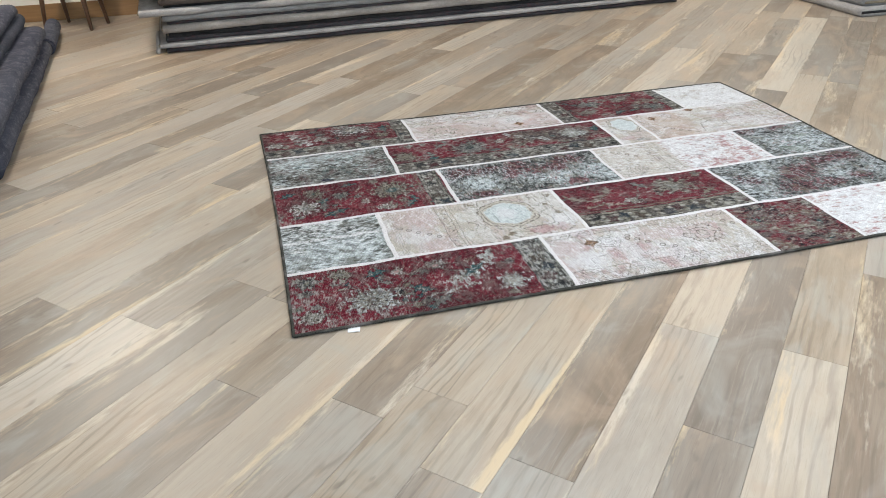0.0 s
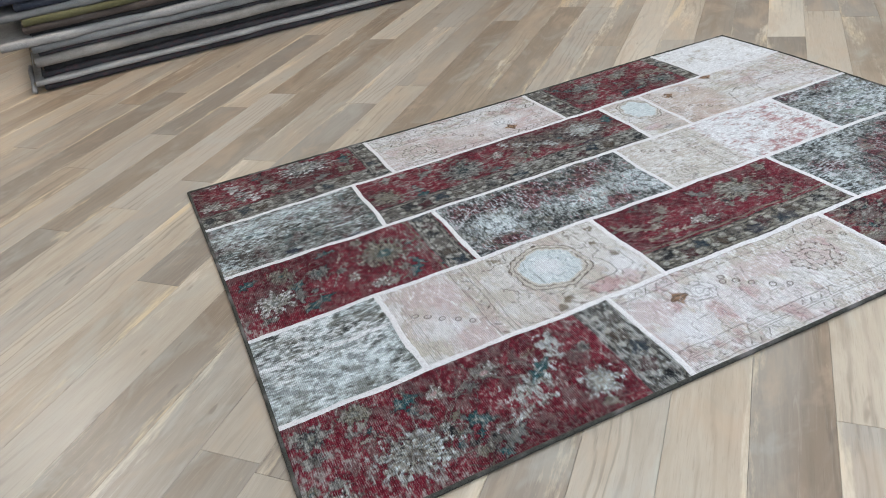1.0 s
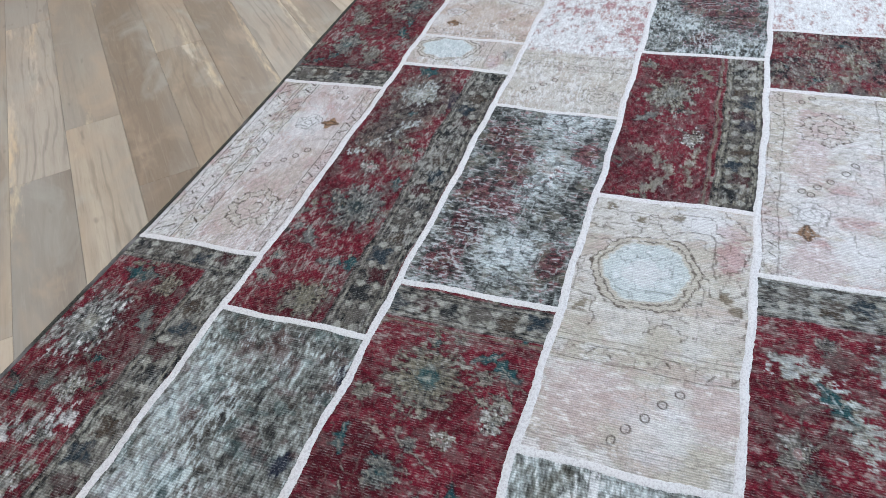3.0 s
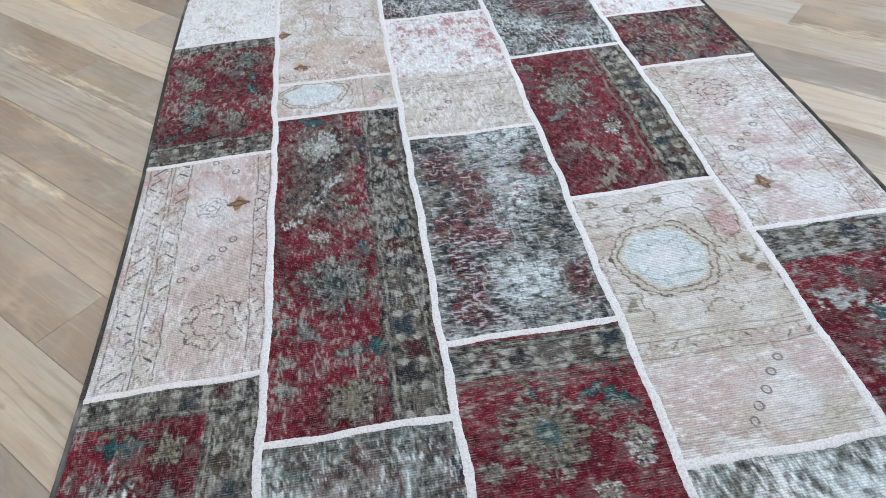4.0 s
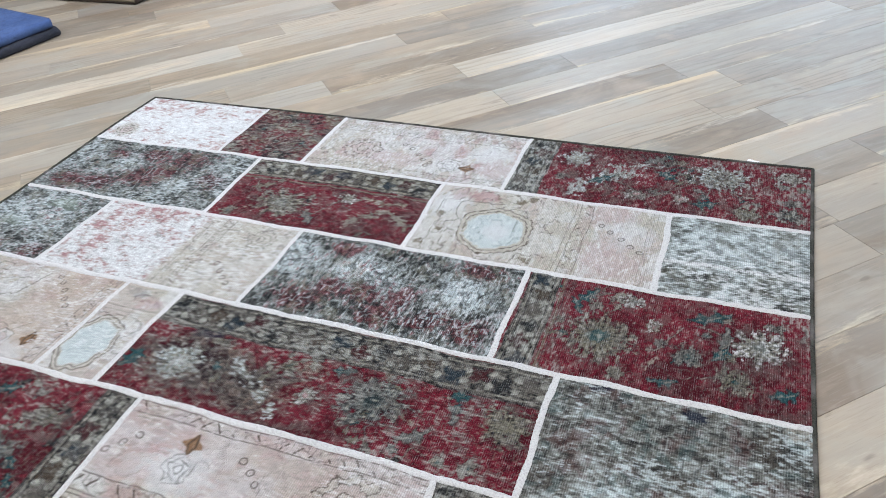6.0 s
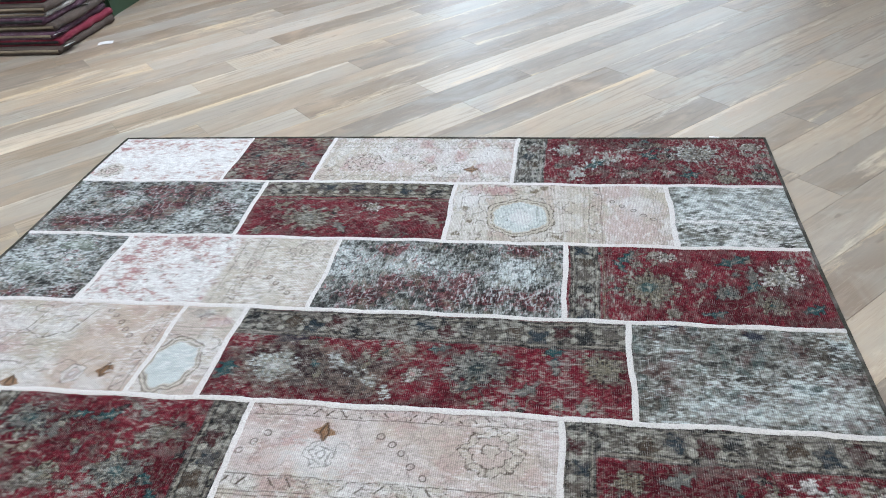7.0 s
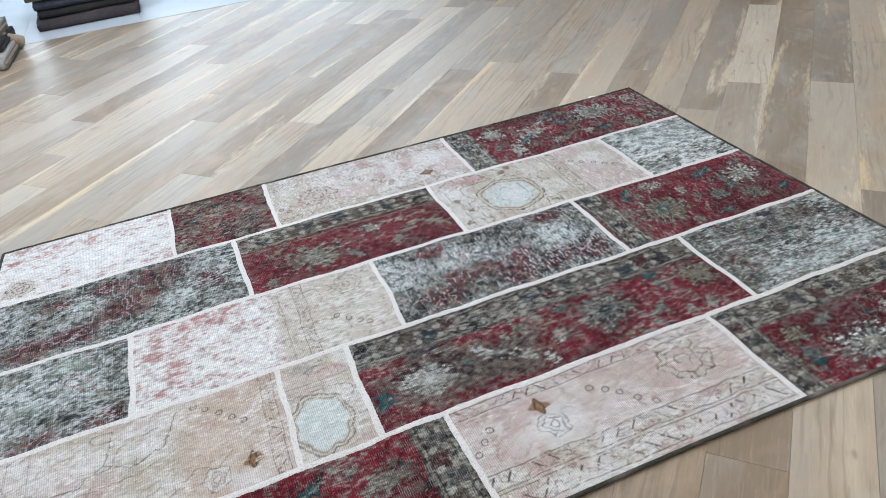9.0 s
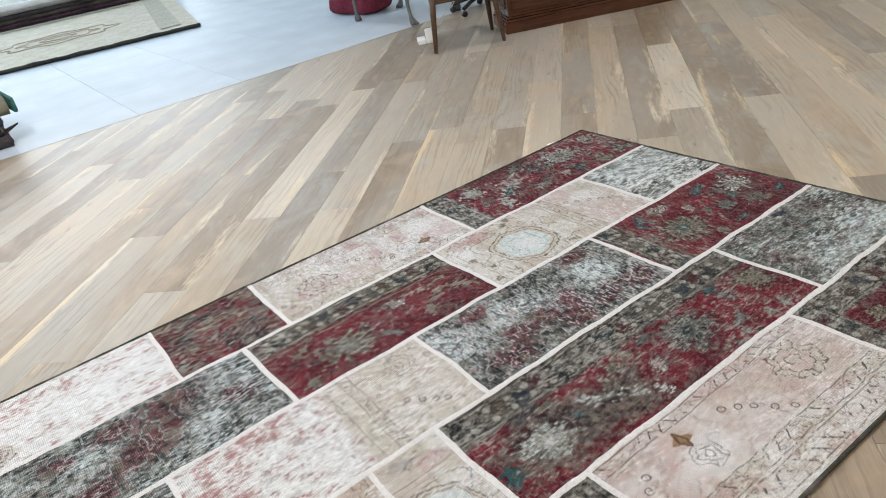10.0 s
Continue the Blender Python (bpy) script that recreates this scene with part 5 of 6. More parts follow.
# blue rugs east of the patchwork rug
BLUE = "blue rugs in a low pile"
folded_rug((4.40, -0.02, 0.0), -102, 0.64, 1.2, 0.06, "navy", "folded dark navy rug at the foot of a low pile", BLUE, 70, 0.008)
folded_rug((4.41, -0.01, 0.059), -102, 0.63, 1.2, 0.06, "blue", "folded blue rug on a low pile", BLUE, 71, 0.008)

# red and plum rugs, noses towards the room
WINE = "red and plum rugs in a pile"
level = 0.0
for k, (kind, high, dx, dy) in enumerate([("brown_grey", 0.052, 0.0, 0.0), ("wine", 0.046, 0.0, -0.03), ("plum", 0.046, 0.03, -0.02), ("brown_grey", 0.05, 0.01, -0.05), ("plum", 0.044, 0.06, -0.03), ("light_grey", 0.03, 0.05, -0.06), ("brown_grey", 0.05, 0.03, -0.05), ("wine", 0.046, 0.06, -0.1), ("plum", 0.05, 0.1, -0.08), ("brown_grey", 0.05, 0.06, -0.08)]):
    folded_rug((4.15 + dx, -1.23 + dy, level), -90, 0.68 - 0.01 * k, 1.3, high, kind, {"wine": "folded wine red rug in a pile", "plum": "folded dark plum rug in a pile", "light_grey": "thin pale grey rug in a pile"}.get(kind, "folded brown-grey rug in a pile"), WINE, 80 + k, 0.034)
    level += high * 0.985

PAPER = painted("white_paper", (0.78, 0.79, 0.80), 0.7, 60)


def paper_tag(at, turn, tilt=0.0):
    ob = root("paper_tag", pose(*at, tilt, 0, turn), "small white paper price tag", "tag", "white paper tags")
    bm = bmesh.new()
    nx = 6
    top = [[bm.verts.new((0.10 * (i / nx - 0.5), 0.06 * (j - 0.5), 0.004 * math.sin(math.pi * i / nx) + 0.0012)) for j in range(2)] for i in range(nx + 1)]
    for a, b in zip(top, top[1:]):
        bm.faces.new((a[0], b[0], b[1], a[1]))
    bmesh.ops.solidify(bm, geom=bm.faces[:], thickness=0.0008)
    part("sheet", bm, PAPER, ob)
    return ob


paper_tag((3.955, -1.435, 0.0), 20)
paper_tag((4.135, -1.32, 0.040), 80, 12)
paper_tag((4.17, -1.30, 0.120), 70, 15)
paper_tag((4.19, -1.66, 0.195), 60, 15)

# green painted plinth with lilac-grey rugs on it
GREEN = painted("green_paint", (0.022, 0.05, 0.026), 0.5, 60, 0.12)
plinth = root("plinth", pose(4.22, -2.02, 0), "low dark green painted wooden plinth", "plinth")
part("front_board", boxes(((0.03, 1.25, 0.19), (0.015, -0.625, 0.095), 0.003)), GREEN, plinth)
part("side_board", boxes(((1.3, 0.03, 0.19), (0.682, -0.015, 0.095), 0.003)), GREEN, plinth)
part("top_board", boxes(((1.34, 1.24, 0.02), (0.67, -0.62, 0.2), 0.003)), GREEN, plinth)
ON_PLINTH = "lilac-grey rugs on the plinth"
level = 0.21
for k, (kind, high) in enumerate([("light_grey", 0.04), ("lilac_grey", 0.05), ("brown_grey", 0.045), ("lilac_grey", 0.05), ("plum", 0.045)]):
    folded_rug((4.26 + 0.01 * k, -2.06, level), -90, 1.12, 1.2, high, kind, "folded lilac-grey rug on a green plinth" if kind == "lilac_grey" else "folded rug on a green plinth", ON_PLINTH, 95 + k, 0.01)
    level += high * 0.985

# grey and beige rugs heaped at the edge of the boards
HEAP = "grey and beige rugs in a heap"
folded_rug((3.26, -2.78, 0.0), 186, -0.001 + 0.98, 0.62, 0.085, "light_grey", "thick folded light grey rug at the foot of a heap", HEAP, 110, 0.01).matrix_world = pose(4.22, -2.86, 0, 0, 0, 175) @ pose(0, 0, 0)
folded_rug((4.18, -2.98, 0.084), 176, 0.93, 0.55, 0.06, "black", "folded black-brown rug in a heap", HEAP, 111, 0.04)
folded_rug((4.16, -2.93, 0.143), 173, 0.86, 0.6, 0.085, "taupe", "crumpled folded taupe rug in a heap", HEAP, 112, 0.045)
folded_rug((4.14, -2.99, 0.226), 178, 0.80, 0.55, 0.07, "khaki", "folded khaki rug in a heap", HEAP, 113, 0.03)
folded_rug((4.12, -2.99, 0.294), 176, 0.84, 0.55, 0.06, "plum", "folded dark plum rug in a heap", HEAP, 114, 0.03)
rolled_rug((3.42, -3.42, 0.0), 82, 0.42, 0.055, "beige", "small rolled beige rug leaning at a heap", "", 6).matrix_world = pose(3.19, -3.30, 0.0, 0, -28, 35)

# dark rugs on the white tiles, topped by a draped green one
TILED = "dark rugs stacked on the tiles"
level = 0.0
for k, (kind, high, x0, x1, y0, label) in enumerate([
    ("charcoal", 0.085, 2.29, 3.08, -3.70, "thick folded charcoal rug on white tiles"),
    ("black", 0.075, 2.33, 3.05, -3.74, "folded black rug in a stack"),
    ("navy", 0.075, 2.30, 3.06, -3.72, "folded black-blue rug in a stack"),
    ("khaki", 0.120, 2.22, 3.10, -3.70, "thick folded khaki rug with a green edge"),
    ("teal_green", 0.130, 2.36, 3.16, -3.80, "loosely folded teal green rug on a stack"),
    ("teal_green", 0.110, 2.42, 3.2, -3.84, "loosely folded teal green rug on a stack"),
]):
    folded_rug((x1, y0, level), 180, x1 - x0, 0.72, high, kind, label, TILED, 120 + k, 0.02 if k < 3 else 0.045)
    level += high * 0.98
bm = bmesh.new()
box(bm, (0.03, 0.60, 0.115), (0, 0, 0), 0.012)
edge = root("rug_edge", pose(2.20, -4.02, 0.292, 0, 0, 4), "green woven edge strip of a folded khaki rug", "rug edge")
part("strip", bm, PILES["teal_green"], edge)
bm = bmesh.new()
v = [bm.verts.new(p) for p in ((0, 0, 0), (-0.14, 0.02, 0.03), (0.0, 0.16, 0), (0, 0, 0.012), (-0.14, 0.02, 0.042), (0.0, 0.16, 0.012))]
for f in ((0, 2, 1), (3, 4, 5), (0, 1, 4, 3), (1, 2, 5, 4), (2, 0, 3, 5)):
    bm.faces.new([v[i] for i in f])
flap = root("rug_flap", pose(2.335, -3.92, 0.085), "turned-out corner of a charcoal rug", "rug corner")
part("corner", bm, PILES["charcoal"], flap)


# ---- cream rug on the white tiles ----
def cream_weave():
    m = Nodes("cream_weave", 0.95, spec=0.1)
    n = m.noise(m.coord(), 5.0, 5.0, 0.6)
    c = m.ramp(n, [(0.3, (0.55, 0.51, 0.42)), (0.7, (0.67, 0.63, 0.54))])
    v = m.noise(m.coord(), 3.2, 3.0, 0.5, 1.8)
    c = m.mix(m.ramp(v, [(0.50, 0.0), (0.53, 0.45), (0.56, 0.0)]), c, (0.36, 0.24, 0.18))
    m.bump(m.noise(m.coord(), 200.0, 2.0), 0.4, 0.003)
    return m.colour(c)


CREAM_RUG, CREAM_BAND = cream_weave(), pile("cream_border", (0.47, 0.45, 0.375), (0.56, 0.535, 0.45), (0.27, 0.25, 0.21), 0.65, 1.0)
DARK_EDGE = pile("dark_edge", (0.03, 0.032, 0.03), (0.05, 0.05, 0.045), (0.1, 0.1, 0.09), 0.3)
cream = root("cream_rug", pose(-0.39, -6.95, 0, 0, 0, -12.5), "pale cream rug with a faded medallion on white tiles", "rug")
CL, CW = 3.6, 4.3
bm = bmesh.new()
nx = 60
rowsv = [[bm.verts.new((CL * i / nx, -CW * j / 8, 0.05 + 0.012 * noise.noise((i * 0.35, j * 2.0, 2.0)) * (1 if j == 0 else 0.4))) for j in range(9)] for i in range(nx + 1)]
for a, b in zip(rowsv, rowsv[1:]):
    for j in range(8):
        bm.faces.new((a[j], a[j + 1], b[j + 1], b[j]))
part("field", bm, CREAM_RUG, cream, smooth=True)
part("underside", boxes(((CL - 0.01, CW - 0.01, 0.034), (CL / 2, -CW / 2, 0.018))), DARK_EDGE, cream)
bm = bmesh.new()
tube(bm, [(CL * i / nx, 0.004, 0.026 + 0.010 * noise.noise((i * 0.35, 0.0, 2.0))) for i in range(nx + 1)], 0.024, 8)
part("edge", bm, DARK_EDGE, cream, "dark wavy edge", True)
bm = bmesh.new()
tube(bm, [(0.0, -CW * i / nx, 0.028) for i in range(nx + 1)], 0.012, 8)
part("side_edge", bm, CREAM_BAND, cream)
for name, size, at in (("border", (0.26, CW - 0.36, 0.004), (0.34, -CW / 2, 0.062)), ("border", (CL - 0.9, 0.20, 0.004), (CL / 2 + 0.2, -CW + 0.30, 0.062))):
    part(name, boxes((size, at, 0.001)), CREAM_BAND, cream, "grey-green patterned border")
bm = bmesh.new()
for ring, (rx, ry) in enumerate(((0.75, 0.5), (0.5, 0.3), (0.22, 0.14))):
    tube(bm, [(1.75 + rx * (1 + 0.12 * math.cos(8 * a)) * math.cos(a), -1.7 + ry * (1 + 0.12 * math.cos(8 * a)) * math.sin(a), 0.058) for a in (2 * math.pi * k / 64 for k in range(65))], 0.006, 5)
part("medallion", bm, pile("faded_rose", (0.50, 0.43, 0.35), (0.57, 0.50, 0.41), (0.55, 0.5, 0.4), 0.3), cream, "faded brownish medallion lines")

FAR = "brown rugs in the far pile"
for k, kind in enumerate(["brown_grey", "plum", "brown_grey", "charcoal", "taupe"]):
    folded_rug((2.6, -11.9 + 0.02 * k, 0.07 * k), 170, 4.2, 1.2, 0.07, kind, "long folded brown rug in a far pile", FAR, 140 + k, 0.02)

# ---- furniture at the edge of the boards ----
WALNUT = varnished("walnut", (0.045, 0.022, 0.012), (0.11, 0.055, 0.028), 0.4)
MAHOGANY = varnished("mahogany", (0.035, 0.010, 0.005), (0.095, 0.030, 0.012), 0.16)
GREY_WOOD = varnished("grey_painted_wood", (0.10, 0.11, 0.115), (0.17, 0.18, 0.18), 0.5)
FABRIC = pile("grey_seat_fabric", (0.16, 0.15, 0.14), (0.22, 0.21, 0.2), (0.1, 0.1, 0.1), 0.3)
PLASTIC = Nodes("white_plastic", 0.35)
PLASTIC = PLASTIC.colour(PLASTIC.mix(PLASTIC.noise(PLASTIC.coord(), 30.0), (0.80, 0.81, 0.82), (0.86, 0.87, 0.88)))
BLACK_RUBBER = painted("black_rubber", (0.02, 0.02, 0.022), 0.6)


def wooden_chair(m, wide, deep, label, group=""):
    """Side chair with tapered, splayed legs; the origin is under its front left foot, x along the front."""
    ob = root("wooden_chair", m, label, "chair", group)
    for fx, fy, sx, sy, tall in ((0, 0, 0.04, 0.03, 0.44), (wide, 0, -0.04, 0.03, 0.44), (0.03, deep, 0.02, -0.05, 0.44), (wide - 0.03, deep, -0.02, -0.05, 0.44)):
        part("leg", lathe(bmesh.new(), [(0.013, 0.0, 0, 0), (0.016, 0.01, 0, 0), (0.024, 0.3, sx * 0.7, sy * 0.7), (0.028, tall, sx, sy)], (fx, fy), 10), WALNUT, ob, smooth=True)
    bm = bmesh.new()
    box(bm, (wide - 0.02, 0.025, 0.06), (wide / 2, 0.035, 0.40), 0.004)
    box(bm, (wide - 0.04, 0.025, 0.06), (wide / 2, deep - 0.06, 0.40), 0.004)
    box(bm, (0.025, deep - 0.08, 0.06), (0.045, deep / 2, 0.40), 0.004)
    box(bm, (0.025, deep - 0.08, 0.06), (wide - 0.045, deep / 2, 0.40), 0.004)
    part("apron", bm, WALNUT, ob)
    part("seat", boxes(((wide + 0.02, deep, 0.06), (wide / 2, deep / 2 - 0.01, 0.462), 0.025)), FABRIC, ob, "grey upholstered seat", True)
    for fx in (0.05, wide - 0.05):
        part("back_post", lathe(bmesh.new(), [(0.024, 0.43, 0, 0), (0.022, 0.7, 0, 0.03), (0.018, 0.92, 0, 0.09)], (fx, deep - 0.05), 10), WALNUT, ob, smooth=True)
    part("backrest", boxes(((wide - 0.06, 0.03, 0.30), (wide / 2, deep + 0.005, 0.76), 0.012, pose(0, 0, 0, -12))), WALNUT, ob)
    return ob


# legs stand along a line turned 148 degrees; the seat is away from the rug
wooden_chair(pose(-0.719, -2.284, 0, 0, 0, 148) @ pose(0.0, 0, 0), 0.56, 0.48, "dark walnut chair with thin tapered legs, seen at its feet")
wooden_chair(pose(-1.83, 5.765, 0, 0, 0, -28), 0.5, 0.30, "dark brown wooden chair with splayed legs by the wall")


def cabinet(m, wide, deep, tall):
    ob = root("cabinet", m, "polished mahogany cabinet with a stepped, moulded base", "cabinet")
    part("plinth", boxes(((wide, deep, 0.09), (wide / 2, deep / 2, 0.045), 0.006)), MAHOGANY, ob, "darker mahogany base board")
    bm = bmesh.new()
    for z, inset, h in ((0.10, 0.012, 0.02), (0.122, 0.022, 0.016), (0.142, 0.030, 0.02)):
        box(bm, (wide - 2 * inset, deep - inset, h), (wide / 2, deep / 2 + inset / 2, z), 0.006)
    part("moulding", bm, MAHOGANY, ob)
    part("body", boxes(((wide - 0.08, deep - 0.05, tall - 0.18), (wide / 2, deep / 2 + 0.02, 0.15 + (tall - 0.18) / 2), 0.005)), MAHOGANY, ob)
    part("top", boxes(((wide + 0.02, deep + 0.02, 0.03), (wide / 2, deep / 2, tall - 0.013), 0.008)), MAHOGANY, ob)
    half = (wide - 0.14) / 2
    for k in range(2):
        door = part("door", boxes(((half - 0.01, 0.02, tall - 0.28), (0.07 + half * (k + 0.5), 0.040 - 0.012, 0.18 + (tall - 0.28) / 2), 0.004)), MAHOGANY, ob)
        knob = lathe(bmesh.new(), [(0.008, 0, 0, 0), (0.008, 0.015, 0, 0), (0.016, 0.022, 0, 0), (0.010, 0.034, 0, 0)], (0, 0), 12)
        bmesh.ops.transform(knob, matrix=pose(0.07 + half + (0.05 if k else -0.05), 0.02, 0.5, 90), verts=knob.verts)
        part("knob", knob, WALNUT, door)
    part("side_panel", boxes(((0.012, deep - 0.2, tall - 0.32), (0.036, deep / 2 + 0.02, 0.5), 0.003)), MAHOGANY, ob)
    return ob


cabinet(pose(-1.33, -2.11, 0, 0, 0, 151.8), 1.5, 0.5, 0.95)

# grey table on cabriole legs with claw feet
table = root("side_table", pose(-1.30, -3.47, 0, 0, 0, -86), "grey painted table on carved cabriole legs", "table")
TW, TD = 0.93, 0.6


def cabriole(bm, cx, cy, ox, oy):
    lathe(bm, [(0.030, 0.0, 0.02 * ox, 0.02 * oy), (0.038, 0.022, 0.02 * ox, 0.02 * oy), (0.034, 0.045, 0.012 * ox, 0.012 * oy), (0.017, 0.085, 0, 0), (0.017, 0.20, -0.01 * ox, -0.01 * oy), (0.028, 0.42, 0.008 * ox, 0.008 * oy), (0.042, 0.56, 0.016 * ox, 0.016 * oy), (0.035, 0.66, 0, 0)], (cx, cy), 12)
    for a in (-0.6, 0.0, 0.6):
        d = math.atan2(oy, ox) + a
        lathe(bm, [(0.010, 0.0, 0, 0), (0.013, 0.015, 0, 0), (0.007, 0.038, -0.012 * math.cos(d), -0.012 * math.sin(d))], (cx + 0.02 * ox + 0.038 * math.cos(d), cy + 0.02 * oy + 0.038 * math.sin(d)), 8)
    return bm


for px, py, ox, oy in ((0, 0, -1, -1), (TW, 0, 1, -1), (0, -TD, -1, 1), (TW, -TD, 1, 1)):
    part("leg", cabriole(bmesh.new(), px, py, ox * 0.7, oy * 0.7 if py == 0 else -oy * 0.7 * -1), GREY_WOOD, table, smooth=True)
part("apron", boxes(((TW, 0.03, 0.10), (TW / 2, 0, 0.62), 0.006), ((TW, 0.03, 0.10), (TW / 2, -TD, 0.62), 0.006), ((0.03, TD, 0.10), (0, -TD / 2, 0.62), 0.006), ((0.03, TD, 0.10), (TW, -TD / 2, 0.62), 0.006)), GREY_WOOD, table)
part("tabletop", boxes(((TW + 0.14, TD + 0.14, 0.03), (TW / 2, -TD / 2, 0.69), 0.01)), GREY_WOOD, table)

# wine red cloth bag on the tiles
bag = root("cloth_bag", pose(-1.56, -4.86, 0, 0, 0, 102), "slumped wine red cloth bag on the white tiles", "bag")
bm = bmesh.new()
bmesh.ops.create_icosphere(bm, subdivisions=4, radius=1.0)
for vert in bm.verts:
    p = vert.co
    q = Vector((math.copysign(abs(p.x) ** 0.4, p.x) * 0.38, math.copysign(abs(p.y) ** 0.4, p.y) * 0.2, max(-0.98, math.copysign(abs(p.z) ** 0.7, p.z)) * 0.11 + 0.108))
    q += 0.018 * Vector((noise.noise(q * 9), noise.noise(q * 9 + Vector((5, 0, 0))), 0.6 * noise.noise(q * 9 + Vector((0, 5, 0)))))
    vert.co = (q.x, q.y, max(0.0, q.z))
part("body", bm, PILES["wine"], bag, smooth=True)
bm = bmesh.new()
tube(bm, [(0.16 * math.cos(a), -0.02, 0.19 + 0.05 * math.sin(a)) for a in (math.pi * k / 12 for k in range(13))], 0.012, 8)
part("strap", bm, PILES["wine"], bag, smooth=True)

# charger with its lead beside the chair
charger = root("charger", pose(-0.90, -2.74, 0, 0, 0, 60), "white plastic charger with a coiled lead", "charger")
part("block", boxes(((0.15, 0.07, 0.04), (0, 0, 0.02), 0.008)), PLASTIC, charger)
part("plug", boxes(((0.07, 0.06, 0.12), (0.055, 0.066, 0.06), 0.014)), PLASTIC, charger)
bm = bmesh.new()
tube(bm, [(0.05 + 0.055 * math.cos(a), 0.09 + 0.03 * math.sin(a), 0.012 + 0.02 * k / 24) for k, a in ((k, 2 * math.pi * k / 12) for k in range(25))], 0.004, 6)
tube(bm, [(0.06, 0.07, 0.09), (0.07, 0.12, 0.16), (0.06, 0.2, 0.2), (0.05, 0.3, 0.26), (0.05, 0.4, 0.4), (0.05, 0.42, 0.62)], 0.004, 6)
part("lead", bm, PLASTIC, charger, "thin white lead", True)

# castor chair foot behind the wooden chair
swivel = root("office_chair", pose(-1.97, -3.22, 0), "black office chair on castors behind a wooden chair", "chair")
for k in range(5):
    a = 2 * math.pi * k / 5 + 0.3
    c, s = math.cos(a), math.sin(a)
    part("base_arm", tube(bmesh.new(), [(0.03 * c, 0.03 * s, 0.13), (0.16 * c, 0.16 * s, 0.11), (0.29 * c, 0.29 * s, 0.075)], 0.019, 8), BLACK_RUBBER, swivel)
    bm = lathe(bmesh.new(), [(0.022, -0.022, 0, 0), (0.028, -0.016, 0, 0), (0.028, 0.016, 0, 0), (0.022, 0.022, 0, 0)], (0, 0), 14)
    bmesh.ops.transform(bm, matrix=Matrix.Translation((0.29 * c, 0.29 * s, 0.028)) @ pose(0, 0, 0, 0, 90, math.degrees(a) + 60), verts=bm.verts)
    part("castor", bm, BLACK_RUBBER, swivel)
part("column", lathe(bmesh.new(), [(0.04, 0.10, 0, 0), (0.04, 0.16, 0, 0), (0.025, 0.17, 0, 0), (0.025, 0.44, 0, 0)], (0, 0), 14), BLACK_RUBBER, swivel)
part("seat", boxes(((0.48, 0.48, 0.08), (0, 0, 0.48), 0.035)), BLACK_RUBBER, swivel, smooth=True)

# a white care label tucked under the edge of the patchwork rug
label_strip = root("care_label", pose(0.205, -0.010, 0.0012, 0, 0, -12), "small white sewn label peeking out from under the rug", "label")
part("strip", boxes(((0.042, 0.030, 0.0016), (0, 0, 0.001)), ((0.014, 0.022, 0.0014), (0.010, -0.004, 0.0028))), PAPER, label_strip)


# ---- white tiles beyond the boards ----
tiles = root("floor_tiles", pose(0, 0, 0), "large glossy white floor tiles with the daylight's blue put into their colour", "floor", kind="structure")
TS = 0.9
structure("subfloor", boxes(((lx, ly, 0.05), (cx, cy, -0.075))), CONCRETE, "grey screed under the boards and tiles", "floor")


def bevelled_slab(name, sx, sy, sz, bev, mat):
    """A slab with its top at z = 0 and chamfered upper edges."""
    a, b, c, d = -sx / 2, sx / 2, -sy / 2, sy / 2
    v = [(a, c, -sz), (b, c, -sz), (b, d, -sz), (a, d, -sz), (a, c, -bev), (b, c, -bev), (b, d, -bev), (a, d, -bev),
         (a + bev, c + bev, 0), (b - bev, c + bev, 0), (b - bev, d - bev, 0), (a + bev, d - bev, 0)]
    f = [(0, 1, 5, 4), (1, 2, 6, 5), (2, 3, 7, 6), (3, 0, 4, 7), (4, 5, 9, 8), (5, 6, 10, 9), (6, 7, 11, 10), (7, 4, 8, 11), (8, 9, 10, 11)]
    return mesh_from(name, v, f, mat)


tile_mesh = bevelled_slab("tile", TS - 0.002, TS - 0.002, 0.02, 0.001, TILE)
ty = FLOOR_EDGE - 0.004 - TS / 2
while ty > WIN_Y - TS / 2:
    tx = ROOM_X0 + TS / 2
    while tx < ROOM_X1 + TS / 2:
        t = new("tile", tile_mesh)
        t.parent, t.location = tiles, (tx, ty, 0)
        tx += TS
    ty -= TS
TRIM = painted("metal_strip", (0.42, 0.42, 0.42), 0.35)
structure("trim", boxes(((lx, 0.012, 0.03), (cx, FLOOR_EDGE + 0.002, -0.013))), TRIM, "thin metal strip between boards and tiles", "trim")

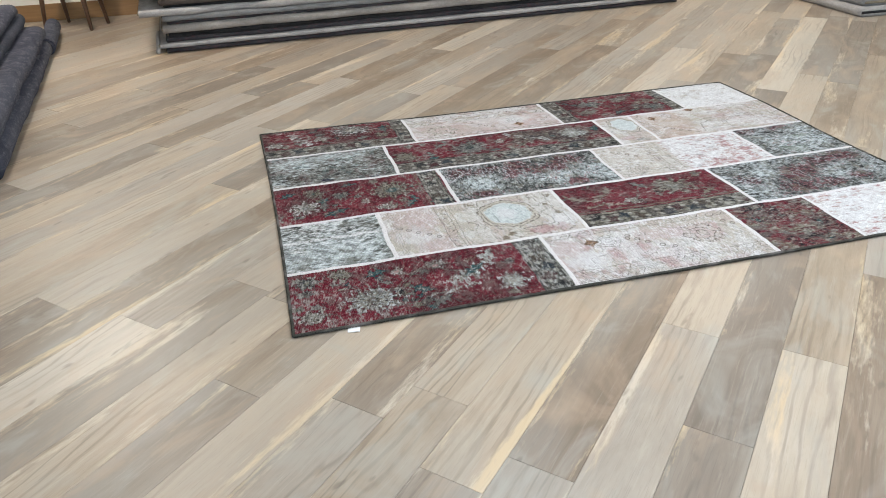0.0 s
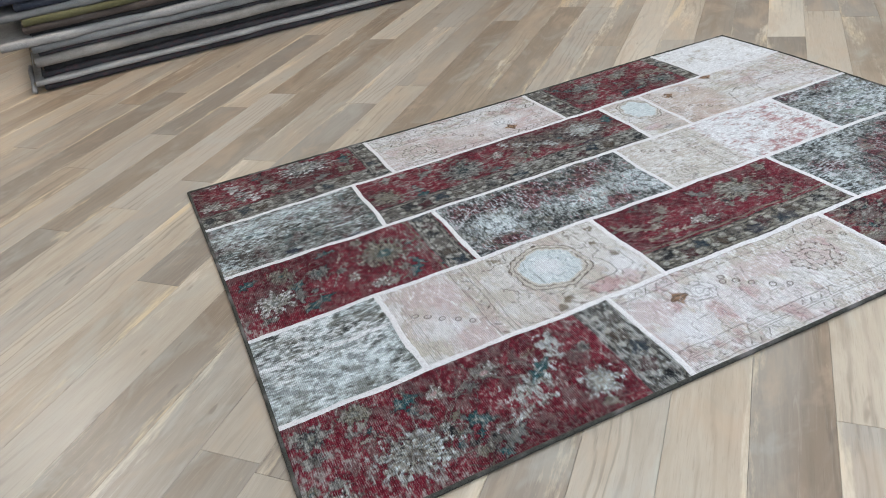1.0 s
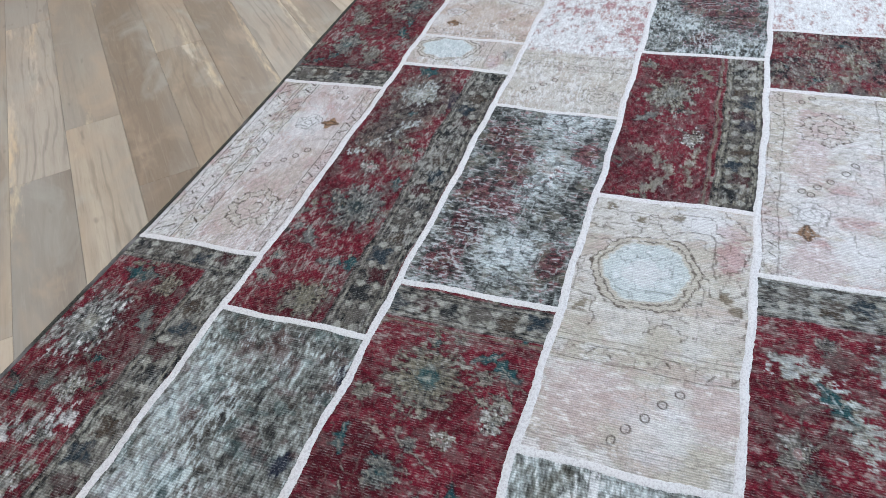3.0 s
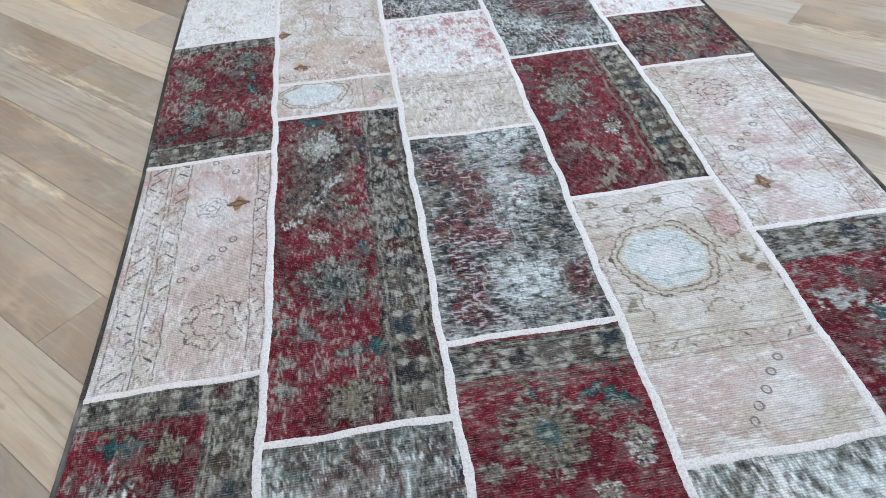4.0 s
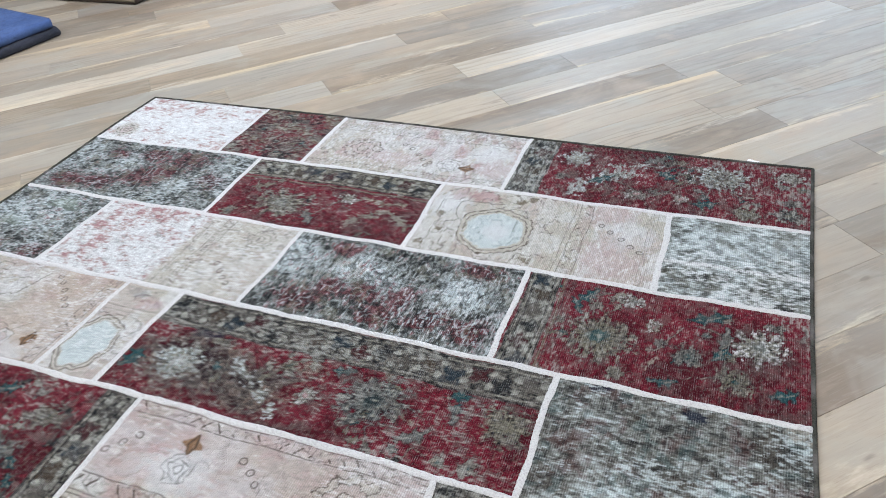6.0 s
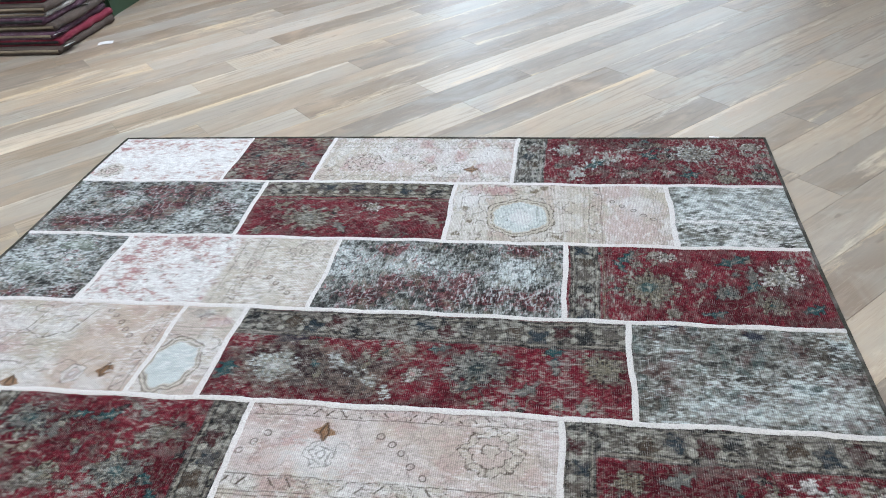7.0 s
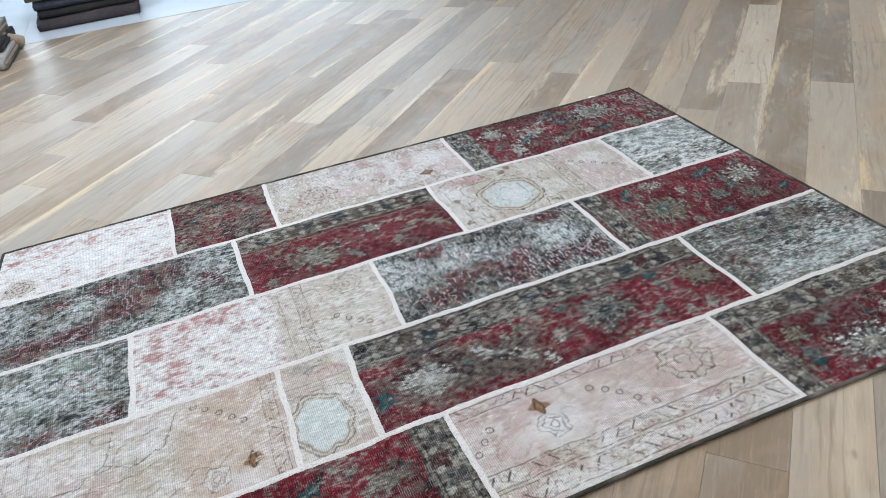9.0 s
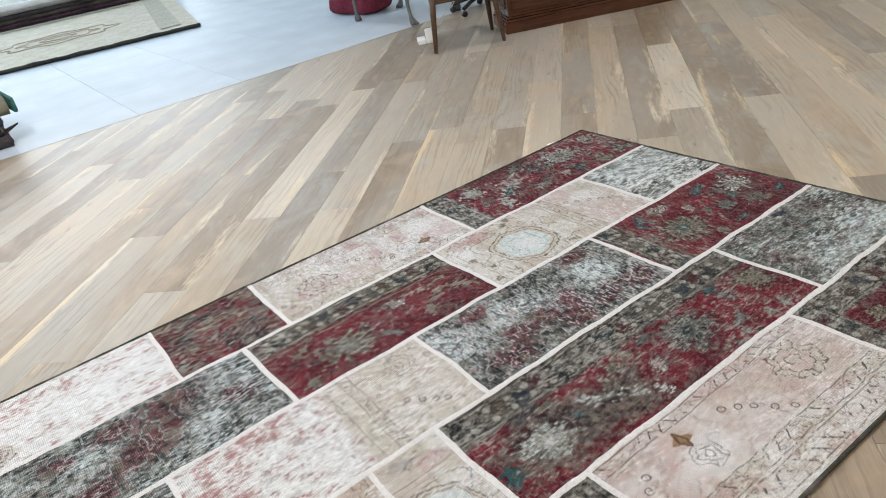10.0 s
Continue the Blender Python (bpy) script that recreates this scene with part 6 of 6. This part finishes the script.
# ---- oak boards, laid on the slant ----
BOARD_TURN, BOARD_W, BOARD_0 = 44.5, 0.1925, -1.455
boards = root("floor", pose(0, 0, 0, 0, 0, BOARD_TURN), "whitewashed oak floorboards laid diagonally, tan and grey with cream sapwood streaks", "floor", kind="structure")
LENGTHS = (1.35, 1.7, 2.05, 2.4)
MESHES = {(n, g): bevelled_slab("plank", n - 0.0006, BOARD_W - 0.0006, 0.02, 0.0008, OAK[g]) for n in LENGTHS for g in range(3)}
ca, sa = math.cos(radians(BOARD_TURN)), math.sin(radians(BOARD_TURN))
rb = random.Random(11)
todo = []
for k in range(-60, 60):
    mid = BOARD_0 + (k + 0.5) * BOARD_W
    s = -9.0 - rb.uniform(0, 1.8)
    if k == -1:
        s = 0.716 - 5 * 2.05
    while s < 9.0:
        n = rb.choice(LENGTHS)
        grade = rb.choices((0, 1, 2), (0.5, 0.42, 0.08))[0]
        if k == -1 and s < 0.7:
            # the pale board whose end shows beside the rug
            n, grade = 2.05, 2 if s > -1.4 else grade
        m = s + n / 2
        px, py = m * ca - mid * sa, m * sa + mid * ca
        inside = ROOM_X0 - 0.7 < px < ROOM_X1 + 0.7 and py < ROOM_Y1 + 0.7 and py > FLOOR_EDGE - 0.9
        if inside:
            todo.append((math.hypot(px - 1.5, py - 0.6), m, mid, n, grade))
        s += n
todo.sort()


def clip_needed(m, mid, n):
    ys = [(m + a * n / 2) * sa + (mid + b * BOARD_W / 2) * ca for a in (-1, 1) for b in (-1, 1)]
    xs = [(m + a * n / 2) * ca - (mid + b * BOARD_W / 2) * sa for a in (-1, 1) for b in (-1, 1)]
    return min(ys) < FLOOR_EDGE + 0.01 or max(ys) > ROOM_Y1 or min(xs) < ROOM_X0 or max(xs) > ROOM_X1


rest = bmesh.new()
whole = 0
for far, m, mid, n, grade in todo:
    cut = clip_needed(m, mid, n)
    if not cut and whole < 300:
        b = new("plank", MESHES[(n, grade)])
        b.parent, b.location = boards, (m, mid, 0.0)
        whole += 1
        continue
    piece = bmesh.new()
    box(piece, (n - 0.0006, BOARD_W - 0.0006, 0.02), (m, mid, -0.01))
    if cut:
        local = pose(0, 0, 0, 0, 0, -BOARD_TURN)
        for point, normal in (((0, FLOOR_EDGE + 0.009, 0), (0, -1, 0)), ((0, ROOM_Y1, 0), (0, 1, 0)), ((ROOM_X0, 0, 0), (-1, 0, 0)), ((ROOM_X1, 0, 0), (1, 0, 0))):
            geom = piece.verts[:] + piece.edges[:] + piece.faces[:]
            if geom:
                bmesh.ops.bisect_plane(piece, geom=geom, plane_co=local @ Vector(point), plane_no=local.to_3x3() @ Vector(normal), clear_outer=True)
    tmp = bpy.data.meshes.new("tmp")
    piece.to_mesh(tmp)
    piece.free()
    rest.from_mesh(tmp)
    bpy.data.meshes.remove(tmp)
tagged(part("planks", rest, OAK_REST, boards, "oak boards cut to the edges of the room"), kind="stuff")
